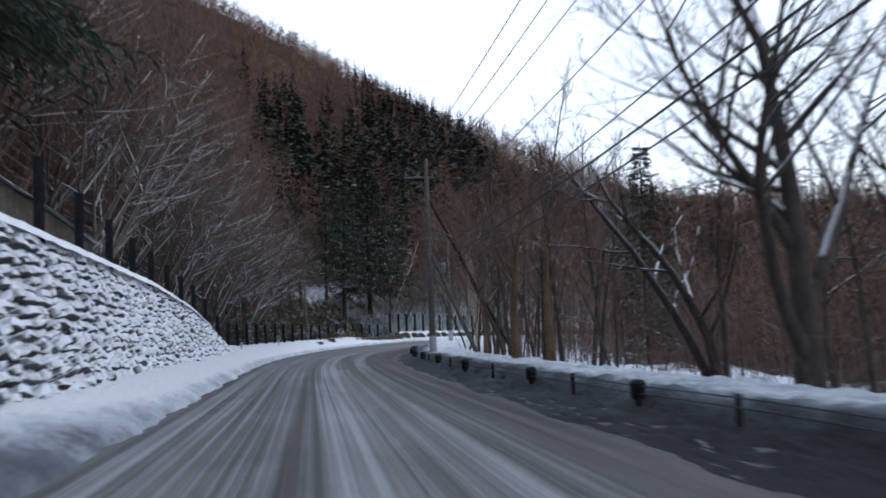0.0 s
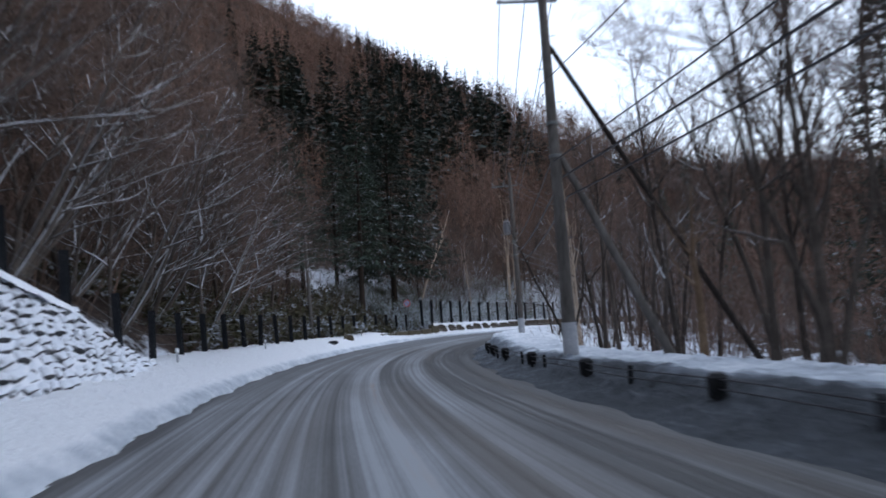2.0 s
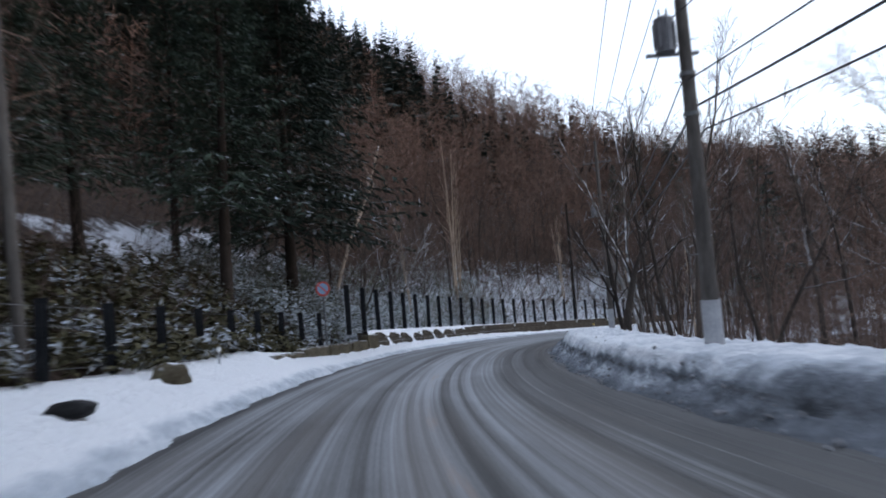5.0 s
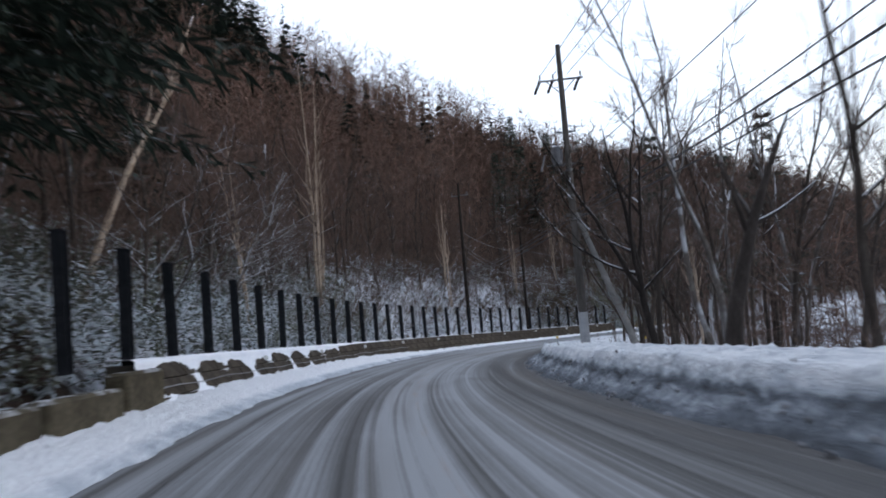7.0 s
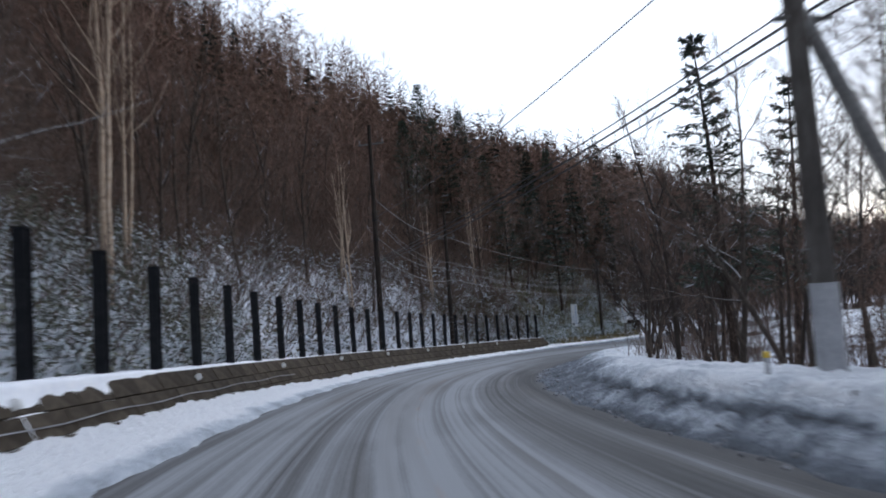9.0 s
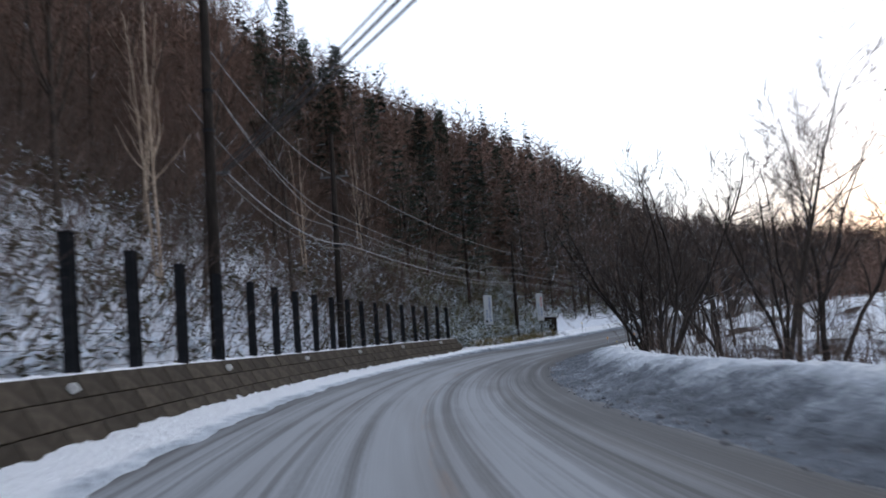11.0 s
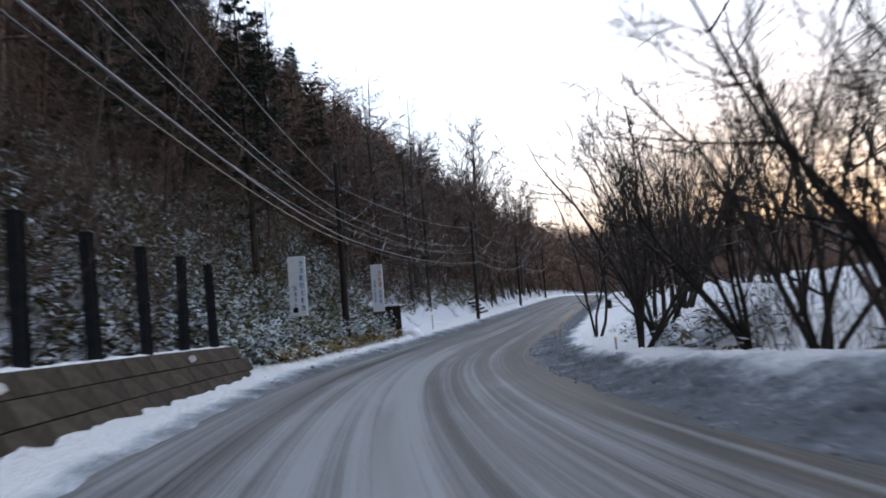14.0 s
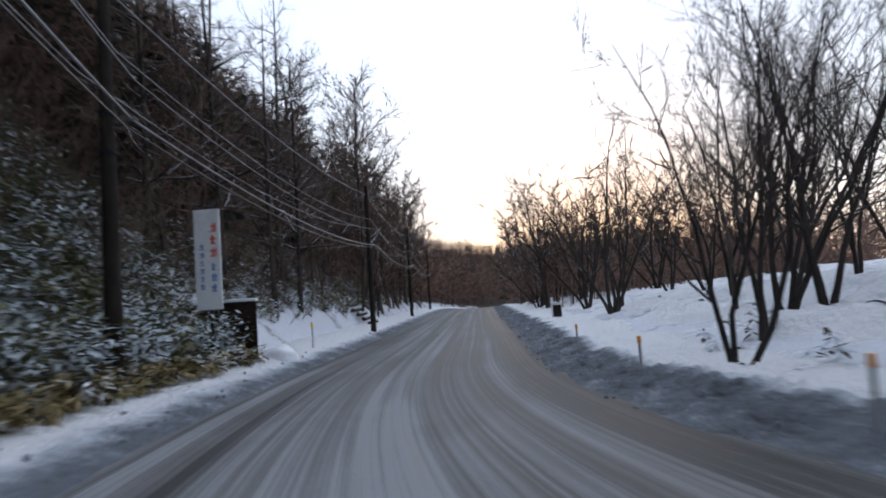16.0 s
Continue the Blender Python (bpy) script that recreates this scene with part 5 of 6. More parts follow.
def transformer(pole, h, x, y):
    """A ribbed can on a bracket."""
    bm = bm_rod(bmesh.new(), (x, y, h - 0.35), (x, y, h + 0.35), 0.2, None, 14)
    for k in range(8):
        a = 6.283 * k / 8
        bm_box(bm, (0.05, 0.05, 0.5), (x + 0.215 * math.cos(a), y + 0.215 * math.sin(a), h))
    can = part("transformer", bm, PORCELAIN, pole, "grey ribbed transformer can")
    bm = bm_rod(bmesh.new(), (x, y, h + 0.35), (x, y, h + 0.42), 0.22, 0.12, 14)
    for k in (-0.08, 0.08):
        bm_rod(bm, (x + k, y, h + 0.4), (x + k, y, h + 0.58), 0.03, 0.02, 8)
    part("lid", bm, PORCELAIN, can, "lid with two bushings")
    part("bracket", bm_box(bmesh.new(), (abs(x) + 0.7, 0.07, 0.07), (x * 0.7, y, h - 0.4)), GALVANISED, pole, "steel bracket")


transformer(poles["third"], 7.2, -0.4, 0.0)
transformer(poles["fourth"], 8.7, -0.45, 0.0)
rod("switch", (-1.15, 0.0, 8.1), (-0.95, 0.0, 8.75), 0.05, PORCELAIN, poles["fourth"], 0.03, 8, "small cut-out switch")


def brace(key, h, s, u, base_h, r=0.12, mat=POLE_CONCRETE):
    """A slanting strut that props a pole."""
    pole = poles[key]
    foot = pole.matrix_basis.inverted() @ place(s, u, base_h)
    rod("brace", foot, (0.1, 0, h), r, mat, pole, r * 0.75, 12, "slanting concrete prop")


brace("second", 5.75, 34.4, 8.4, -0.4)
brace("second", 8.6, 33.6, 10.2, -0.4, 0.085, DARK_POLE)
PALE_PROP = mottled("pale_concrete", [(0.15, 0.145, 0.14), (0.24, 0.235, 0.225), (0.34, 0.33, 0.32)], 2.0, 0.85, 0.2)
brace("fourth", 6.2, 94.1, 8.95, 0.2, 0.14, PALE_PROP)

# overhead wires between poles: offsets across the road and heights at each pole
ORDER = ["first", "second", "third", "fourth", "fifth", "sixth", "seventh", "eighth", "ninth", "tenth"]


def hang(name, start, runs, r, sag, label, mat=WIRE):
    keys = ORDER[ORDER.index(start) :]
    for k in range(len(runs) - 1):
        (x0, h0), (x1, h1) = runs[k], runs[k + 1]
        a, b = poles[keys[k]].matrix_basis @ Vector((x0, 0.14, h0)), poles[keys[k + 1]].matrix_basis @ Vector((x1, 0.14, h1))
        n = 22
        pts = [a.lerp(b, i / n) - UP * (4 * sag * (i / n) * (1 - i / n)) for i in range(n + 1)]
        tagged(line_tube(name, pts, r, mat), label, "wire", "overhead wires")


for x in (-1.1, -0.4, 0.35):
    hang("power_line", "first", [(x, 10.1), (x, 10.1), (x, 10.0), (x * 0.8, 12.15)], 0.014, 0.35, "thin dark power line between poles")
hang("telephone_cable", "first", [(0.15, 5.9), (0.15, 5.1), (0.15, 5.7), (0.4, 6.3), (0.3, 6.15)], 0.026, 0.3, "thick black cable slung between poles")
hang("telephone_cable", "first", [(0.3, 5.5), (0.3, 4.6), (0.3, 5.2), (0.5, 6.12), (0.25, 6.02)], 0.022, 0.35, "thick black cable slung between poles")
hang("telephone_cable", "first", [(-0.1, 6.3), (-0.1, 5.5), (-0.1, 6.2), (0.35, 6.48), (0.3, 6.3)], 0.017, 0.3, "black cable slung between poles")
hang("power_line", "first", [(-0.2, 7.9), (-0.2, 7.6), (-0.2, 7.6), (-0.2, 8.0), (0.0, 8.6)], 0.014, 0.4, "thin dark power line between poles")
SNOWY_WIRE = mottled("frosted_wire", [(0.12, 0.12, 0.125), (0.25, 0.25, 0.26), (0.42, 0.43, 0.45)], 2.0, 0.6, 0.1)
hang("power_line", "fifth", [(0.0, 9.7), (-0.1, 9.15), (-0.1, 8.2), (0, 7.95), (0, 7.7), (0, 7.7)], 0.016, 0.55, "frosted power line sagging along the fence", SNOWY_WIRE)
for x, h in ((-0.6, 0.0), (0.5, -0.25), (0.15, 0.35)):
    hang("power_line", "fifth", [(x, 8.1 + h), (x, 6.8 + h), (x, 6.5 + h), (x, 6.2 + h), (x, 6.0 + h), (x, 6.0 + h)], 0.013, 0.7, "thin frosted wire sagging between poles", SNOWY_WIRE)
hang("telephone_cable", "fifth", [(0.4, 6.1), (0.4, 5.8), (0.4, 5.5), (0.4, 5.05), (0.4, 5.0), (0.4, 5.0)], 0.024, 0.55, "frosted telephone cable between poles", SNOWY_WIRE)
hang("telephone_cable", "fifth", [(0.3, 5.95), (0.3, 5.6), (0.3, 5.35), (0.3, 4.95), (0.3, 4.9), (0.3, 4.9)], 0.018, 0.6, "black telephone cable between poles")

FENCE_WIRE = mottled("fence_wire_steel", [(0.06, 0.06, 0.062), (0.12, 0.12, 0.125), (0.2, 0.2, 0.21)], 3.0, 0.6, 0.1, 0.3)
# tall rockfall fence on the wall: posts of H section with wires
bm = bmesh.new()
bm_box(bm, (0.185, 0.016, 2.25), (0, -0.082, 1.125))
bm_box(bm, (0.185, 0.016, 2.25), (0, 0.082, 1.125))
bm_box(bm, (0.016, 0.15, 2.25), (0, 0, 1.125))
bm_box(bm, (0.205, 0.205, 0.02), (0, 0, 2.255))
post_mesh = bpy.data.meshes.new("fence_post")
bm.to_mesh(post_mesh)
bm.free()
post_mesh.materials.append(POST_STEEL)
tall_s = np.interp(np.arange(35), [0, 14, 20, 21, 28, 32, 34], [77.2, 108.85, 121.8, 124.2, 138.65, 147.0, 150.9])
fence = new("rockfall_fence")
fence.matrix_basis = Matrix.Identity(4)
tagged(fence, "tall black steel rockfall fence above the wall", "fence")
rng_f = random.Random(3)
for s in tall_s:
    share("fence_post", post_mesh, fence, spot(float(s), -4.55, 0.93) @ Matrix.Rotation(rng_f.gauss(0, 0.012), 4, "Y"))
for h in (0.12, 0.42, 0.75, 1.08, 1.4, 1.72, 2.05):
    pts = [place(float(s), -4.66, 0.95 + h - 0.015 * (i % 2)) for i, s in enumerate(np.interp(np.arange(0, 34.01, 0.5), np.arange(35), tall_s))]
    line_tube("fence_wire", pts, 0.007, FENCE_WIRE, fence, 3)

# lower fence along the forest edge
low_s = np.r_[np.arange(9.6, 33.5, 2.34), np.arange(35.6, 60, 2.26), np.arange(60.4, 76.5, 2.1)]
base_at = lambda s: float(np.interp(s, [8, 14, 19, 24, 28.5, 30.8, 33, 35.8, 38, 50, 62, 76], [4.1, 3.95, 3.46, 3.14, 2.7, 2.46, 2.0, 1.2, 0.85, 0.8, 0.5, 0.42]))
high_at = lambda s: float(np.interp(s, [8, 24, 36, 50, 62], [1.0, 1.05, 1.15, 1.28, 1.5]))
bm = bmesh.new()
bm_box(bm, (0.15, 0.018, 2.0), (0, -0.067, 0.0))
bm_box(bm, (0.15, 0.018, 2.0), (0, 0.067, 0.0))
bm_box(bm, (0.018, 0.12, 2.0), (0, 0, 0.0))
low_mesh = bpy.data.meshes.new("fence_post")
bm.to_mesh(low_mesh)
bm.free()
low_mesh.materials.append(POST_STEEL)
low_fence = new("roadside_fence")
tagged(low_fence, "low black steel fence below the wooded bank", "fence")
for s in low_s:
    share("fence_post", low_mesh, low_fence, spot(float(s), -5.15, base_at(s) + high_at(s) - 1.0) @ Matrix.Rotation(rng_f.gauss(0, 0.02), 4, "Y"))
for k in (0.2, 0.45, 0.7, 0.92):
    line_tube("fence_wire", [place(float(s), -5.25, base_at(s) + k * high_at(s)) for s in low_s], 0.007, FENCE_WIRE, low_fence, 3)

# concrete wall of three courses of blocks, leaning back
FOOT_U, TOP_U, WALL_H = -3.72, -4.3, 1.0
w_s = np.arange(79.2, 152.3, 0.8)
prof = [(FOOT_U - 0.05, -0.3), (TOP_U - 0.05, WALL_H - 0.03), (-4.85, WALL_H - 0.03), (-4.85, -0.6), (FOOT_U - 0.05, -0.6)]
wv, wf = [], []
for s in w_s:
    wv += world_points(s, [p[0] for p in prof], [p[1] for p in prof]).tolist()
for i in range(len(w_s) - 1):
    for j in range(5):
        a, b2 = i * 5 + j, i * 5 + (j + 1) % 5
        wf.append((a, b2, b2 + 5, a + 5))
wf += [tuple(range(5))[::-1], tuple(range(len(wv) - 5, len(wv)))]
wall = mesh_object("retaining_wall", wv, wf, CONCRETE)
tagged(wall, "low concrete block retaining wall leaning back from the road", "wall", kind="structure")
tilt = math.atan2(FOOT_U - TOP_U, WALL_H)
face = math.hypot(FOOT_U - TOP_U, WALL_H)
bm = bm_box(bmesh.new(), (0.16, 1.075, face / 3 - 0.008), (-0.08, 0, 0), 0.009)
block_mesh = bpy.data.meshes.new("concrete_block")
bm.to_mesh(block_mesh)
bm.free()
block_mesh.materials.append(BLOCK)
for course in range(3):
    f = (course + 0.5) / 3
    for k, s in enumerate(np.arange(79.7 + 0.5 * (course % 2), 152.0 - 0.25 * course, 1.05)):
        share("concrete_block", block_mesh, wall, sloped(float(s), FOOT_U + f * (TOP_U - FOOT_U), f * WALL_H) @ Matrix.Rotation(-tilt, 4, "Y") @ Matrix.Translation((rng_f.uniform(-0.008, 0.008), 0, 0)))

# snow clinging to the wall's face and top
cling_s, cling_v = np.arange(79.0, 152.0, 0.22), np.linspace(-0.05, 1.25, 26)
CS, CV = np.meshgrid(cling_s, cling_v, indexing="ij")
hold = np.interp(CS, [79, 96, 106, 110, 152], [1.0, 0.9, 0.3, 0.0, 0.0])
cell = np.floor(CS / 2.1)
jit = np.abs(np.sin(cell * 12.9898) * 43.7) % 1.0
low_jit = np.abs(np.sin(cell * 78.233) * 91.3) % 1.0
mid_c = (cell + 0.35 + 0.3 * jit) * 2.1
oval = np.exp(-(((CS - mid_c + 0.15 * ripple(CV, CS, 0.9)) / (0.75 + 0.3 * jit)) ** 2) - ((CV - 0.5 - 0.12 * low_jit + 0.05 * ripple(CS, CV, 1.3)) / (0.2 + 0.16 * low_jit)) ** 2)
thick = -0.2 + hold * (0.255 - 0.19 * oval + 0.025 * ripple(CS, CV, 0.7)) + 0.235 * (1 - hold * 0.75) * smooth(CV, 0.96, 1.03) * (0.8 + 0.25 * ripple(CS, CV, 0.8, 2.0))
cu = np.where(CV < 1, FOOT_U + CV * (TOP_U - FOOT_U), TOP_U - (CV - 1) * 1.8) + thick * math.cos(tilt)
ch = np.minimum(CV, 1.0) * WALL_H + thick * np.where(CV < 1, math.sin(tilt), 0.8)
pts = world_points(CS, cu, ch).reshape(-1, 3)
ci = np.arange(CS.size).reshape(CS.shape)
cq = np.stack([ci[:-1, :-1], ci[1:, :-1], ci[1:, 1:], ci[:-1, 1:]], -1).reshape(-1, 4)
cling = mesh_object("clinging_snow", pts, cq.tolist(), SNOW, smooth=True)
tagged(cling, "patchy snow clinging to the concrete wall", "snow", kind="structure")
cable = line_tube("wall_cable", [place(s, FOOT_U + 0.52 * (TOP_U - FOOT_U) + 0.06, 0.5 + 0.02 * math.sin(s * 1.9)) for s in np.arange(79, 109, 0.7)], 0.012, SNOWY_WIRE)
tagged(cable, "thin frosted cable slung along the wall face", "cable")

# lens reflectors on the wall
for k, s in enumerate(np.arange(87.6, 150, 6.75)):
    ref = new("road_reflector")
    ref.matrix_basis = spot(float(s), FOOT_U + 0.8 * (TOP_U - FOOT_U) + 0.02, 0.8) @ Matrix.Rotation(-tilt, 4, "Y")
    part("housing", bm_box(bmesh.new(), (0.06, 0.16, 0.11), (0.02, 0, 0), 0.012), WHITE_PAINT, ref)
    part("lens", bm_rod(bmesh.new(), (0.04, -0.08, 0), (0.04, -0.1, 0), 0.08, None, 14), RETRO, ref, "round white reflector lens")
    tagged(ref, "small round white reflector on the concrete wall", "reflector", "wall reflectors")

# mossy kerb wall before the block wall
for s0, s1, top in ((66.3, 69.15, 0.6), (69.2, 72.0, 0.68), (72.05, 75.0, 0.66), (75.05, 77.4, 0.68), (77.45, 79.1, 0.9)):
    bm = bmesh.new()
    bm_box(bm, (0.4, (s1 - s0), 0.9), (0, 0, top - 0.45), 0.05)
    kerb = part("kerb_block", bm, MOSSY, None)
    kerb.matrix_basis = sloped((s0 + s1) / 2, -3.95, 0.0)
    tagged(kerb, "mossy brown concrete kerb block with snow on it", "kerb", "kerb blocks")


def lump(name, s, u, h, size, mat, label, category, seed):
    bm = bmesh.new()
    bmesh.ops.create_icosphere(bm, subdivisions=3, radius=1.0)
    for v in bm.verts:
        n = noise.noise(v.co * 1.3 + Vector((seed, 0, 0)))
        v.co = Vector((v.co.x * size[0], v.co.y * size[1], v.co.z * size[2])) * (1 + 0.3 * n)
    ob = part(name, bm, mat, None)
    ob.data.shade_smooth()
    ob.matrix_basis = spot(s, u, h, seed)
    return tagged(ob, label, category)


lump("boulder", 60.2, -4.0, 0.5, (0.35, 0.42, 0.34), MOSSY, "brown mossy boulder half buried in the snow bank", "rock", 3.0)
lump("boulder", 56.0, -3.6, 0.5, (0.2, 0.3, 0.12), BLACK_RUBBER, "small black stone poking from the snow bank", "rock", 5.0)

# no-parking sign
sign = new("no_parking_sign")
sign.matrix_basis = spot(74.1, -4.55, 0.3)
rod("post", (0, 0.03, -0.2), (0, 0.03, 2.9), 0.032, GALVANISED, sign, None, 10, "grey steel post")
disc = rod("disc", (0, 0, 2.6), (0, -0.012, 2.6), 0.3, RED_PAINT, sign, None, 32, "red-rimmed round plate")
rod("blue_face", (0, -0.012, 2.6), (0, -0.017, 2.6), 0.225, SIGN_BLUE, disc, None, 32, "pale blue centre")
part("slash", bm_box(bmesh.new(), (0.46, 0.006, 0.05), (0, 0, 0), 0.0, Matrix.Translation((0, -0.02, 2.6)) @ Matrix.Rotation(radians(45), 4, "Y")), RED_PAINT, disc, "red diagonal bar")
tagged(sign, "round red and blue no-parking sign on a post", "road sign")

# leaning bare pole in the forest edge
stump = rod("wooden_pole", place(58.7, -5.75, 0.2), place(58.15, -5.6, 7.1), 0.11, POLE_CONCRETE, None, 0.08, 12)
tagged(stump, "thin grey leaning pole without wires at the forest edge", "pole")


def delineator(s, u, h, size, top_mat, label):
    d = new("delineator")
    d.matrix_basis = spot(s, u, h)
    rod("post", (0, 0, -0.4), (0, 0, size * 0.78), 0.03, SLEEVE, d, None, 10)
    rod("cap", (0, 0, size * 0.78), (0, 0, size), 0.045, top_mat, d, 0.04, 10, "coloured reflector cap")
    tagged(d, label, "delineator", "delineators")


for s, u in ((37.2, -4.3), (47.0, -4.3), (63.6, -4.3)):
    delineator(s, u, 0.55, 0.45, WHITE_PAINT, "slim white roadside delineator post in the snow")
for s, u in ((158.2, 5.25), (166.0, 5.65), (173.7, 5.7)):
    delineator(s, u, 0.35, 0.6, ORANGE_PAINT, "orange-topped delineator post in the snow")
for s, u, h in ((153.7, 6.6, 0.45), (94.6, 5.7, 0.75), (95.0, 9.3, 0.6), (143.4, 8.6, 0.6)):
    delineator(s, u, h, 0.38, YELLOW_PAINT, "short yellow marker post in the snow")
delineator(177.5, -3.7, 0.3, 0.95, YELLOW_PAINT, "slim marker post with a yellow top in the snow")

# cable guard rail with black end drums
rail = new("cable_guard_rail")
tagged(rail, "low roadside cable barrier with black post drums", "guard rail")
drum_s = [10.7, 15.9, 21.6, 26.9, 31.8, 36.4, 40.8, 44.7, 48.2]
rail_u = lambda s: float(np.interp(s, [0, 10.7, 15.9, 21.6, 27, 50], [5.6, 5.45, 5.3, 4.95, 5.0, 5.0]))
for s in drum_s:
    bm = bm_rod(bmesh.new(), (0, 0, -0.2), (0, 0, 0.32), 0.055, None, 10)
    post = part("rail_post", bm, POST_STEEL, rail)
    post.matrix_basis = spot(s, rail_u(s), 0.08)
    bm = bm_rod(bmesh.new(), (0, 0, 0.15), (0, 0, 0.42), 0.12, 0.14, 16)
    bm_rod(bm, (0, 0, 0.42), (0, 0, 0.47), 0.14, 0.09, 16)
    part("drum", bm, BLACK_RUBBER, post, "black plastic drum cap")
for s in np.arange(2.6, 52, 2.7):
    if min(abs(s - d) for d in drum_s) > 0.8:
        post = part("rail_post", bm_box(bmesh.new(), (0.07, 0.07, 0.65), (0, 0, 0.1), 0.01), POST_STEEL, rail)
        post.matrix_basis = spot(float(s), rail_u(s), 0.1)
for h in (0.33, 0.46):
    line_tube("rail_cable", [place(float(s), rail_u(s) - 0.03, h + 0.015 * math.sin(s)) for s in np.arange(0, 52.2, 0.9)], 0.011, WIRE, rail, 5)

# tall advertising boards
def board(s, u, low, high, width, columns, label, seed):
    b = new("sign_board")
    b.matrix_basis = spot(s, u, 0.0, radians(-8))
    part("panel", bm_box(bmesh.new(), (width, 0.05, high - low), (0, 0, (low + high) / 2), 0.008), WHITE_PAINT, b, "white painted panel")
    rod("post", (0, 0.06, -0.2), (0, 0.06, high - 0.2), 0.045, POST_STEEL, b, None, 10, "dark steel post")
    bm = bm_box(bmesh.new(), (width + 0.03, 0.03, 0.03), (0, 0.012, high))
    bm_box(bm, (width + 0.03, 0.03, 0.03), (0, 0.012, low))
    part("edge_trim", bm, GALVANISED, b, "thin metal trim")
    r = random.Random(seed)
    for x, size, top, count, mat in columns:
        for k in range(count):
            bm = bmesh.new()
            z = top - k * size * 1.16
            for j in range(4):
                if j % 2:
                    bm_box(bm, (size * 0.8 * r.uniform(0.6, 1), 0.004, size * 0.12), (x, -0.028, z - size * (0.12 + 0.24 * j)))
                else:
                    bm_box(bm, (size * 0.14, 0.0045, size * r.uniform(0.5, 0.85)), (x + size * r.uniform(-0.3, 0.3), -0.0285, z - size * 0.45))
            bm_box(bm, (size * 0.13, 0.004, size * 0.84), (x, -0.0282, z - size * 0.46))
            part("character", bm, mat, b, "painted character bars")
    return tagged(b, label, "sign board", "sign boards")


first_board = board(159.9, -4.85, 1.87, 4.3, 0.78, ((0.2, 0.26, 4.15, 7, BLUE_PAINT), (-0.12, 0.2, 3.1, 4, BLUE_PAINT)), "tall white roadside board with blue lettering", 1)
part("emblem", bm_box(bmesh.new(), (0.22, 0.006, 0.2), (-0.14, -0.03, 2.12), 0.0), BLACK_RUBBER, first_board, "small dark emblem")
board(169.7, -4.4, 1.87, 4.5, 0.72, ((0.17, 0.28, 4.15, 3, RED_PAINT), (0.17, 0.24, 3.1, 3, BLUE_PAINT), (-0.16, 0.18, 3.6, 6, BLUE_PAINT)), "tall white board with red and blue lettering", 2)

# dark sheet wall behind the second board
sheet = new("sheet_pile_wall")
for k in range(5):
    part("sheet", bm_box(bmesh.new(), (0.06 + 0.04 * (k % 2), 0.62, 2.3), (0.05 * (k % 2), k * 0.63, 0.95), 0.01), RUST_SHEET, sheet)
part("capping", bm_box(bmesh.new(), (0.2, 3.2, 0.09), (0.02, 1.26, 2.14), 0.02), SNOW, sheet, "line of snow on the top edge")
sheet.matrix_basis = spot(172.4, -4.35, 0.0, radians(80))
tagged(sheet, "dark rusted sheet wall holding the bank", "wall")

lump("snow_heap", 173.6, -3.75, 0.3, (0.5, 0.75, 0.36), SNOW, "rounded heap of clean snow beside the verge", "snow heap", 7.0)

# stepped log edging farther on
for k in range(6):
    log = rod("retaining_log", (0, 0, 0), (0, 3.2, 0), 0.14, SNOWY_BARK, None, 0.13, 10)
    log.matrix_basis = spot(196.0 + 0.5 * k, -4.6 - 0.45 * k, 0.45 + 0.3 * k)
    tagged(log, "snow-covered log stepping up the bank", "log", "retaining logs")

# small white box beside the road
box = new("roadside_cabinet")
box.matrix_basis = spot(193.0, 7.3, 0.3)
part("body", bm_box(bmesh.new(), (0.6, 0.45, 0.9), (0, 0, 0.45), 0.02), WHITE_PAINT, box)
part("door", bm_box(bmesh.new(), (0.5, 0.02, 0.7), (0, -0.235, 0.45), 0.004), RUST_SHEET, box, "dark front door")
part("lid", bm_box(bmesh.new(), (0.68, 0.53, 0.05), (0, 0, 0.93), 0.01), SNOW, box, "snow-covered lid")
tagged(box, "small white cabinet capped with snow at the verge", "cabinet")

# ---- snow-caught stone revetment of the bank at the start ----
rev = mesh_object("revetment", *(lambda S, V: (
    world_points(S, -3.75 - 1.3 * V - 0.08, (0.2 + V * (np.interp(S, [6, 12, 17.4, 23, 26, 29.5, 32.7, 35, 37], [3.5, 3.4, 3.29, 3.13, 2.9, 2.55, 1.96, 1.16, 0.5]) - 0.2))).reshape(-1, 3),
    (lambda I: np.stack([I[:-1, :-1], I[1:, :-1], I[1:, 1:], I[:-1, 1:]], -1).reshape(-1, 4).tolist())(np.arange(S.size).reshape(S.shape))))(*np.meshgrid(np.arange(3, 37.3, 0.5), np.linspace(-0.1, 1.0, 8), indexing="ij")), SNOW, smooth=True)
tagged(rev, "snowy stone revetment of the steep bank", "revetment", kind="structure")
rim_at = lambda s: float(np.interp(s, [6, 12, 17.4, 23, 26, 29.5, 32.7, 35, 37], [3.5, 3.4, 3.29, 3.13, 2.9, 2.55, 1.96, 1.16, 0.5]))
stone_meshes = []
for k in range(8):
    bm = bmesh.new()
    bmesh.ops.create_cube(bm, size=1.0)
    bmesh.ops.bevel(bm, geom=bm.edges[:], offset=0.16, segments=1, affect="EDGES")
    for v in bm.verts:
        v.co += 0.12 * noise.noise_vector(v.co * 1.5 + Vector((k * 3.1, 0, 0)))
    me = bpy.data.meshes.new("stone")
    bm.to_mesh(me)
    bm.free()
    me.materials.append(STONE)
    stone_meshes.append(me)
rest, made = Soup(), 0
rng_s = random.Random(8)
row = 0
v = 0.06
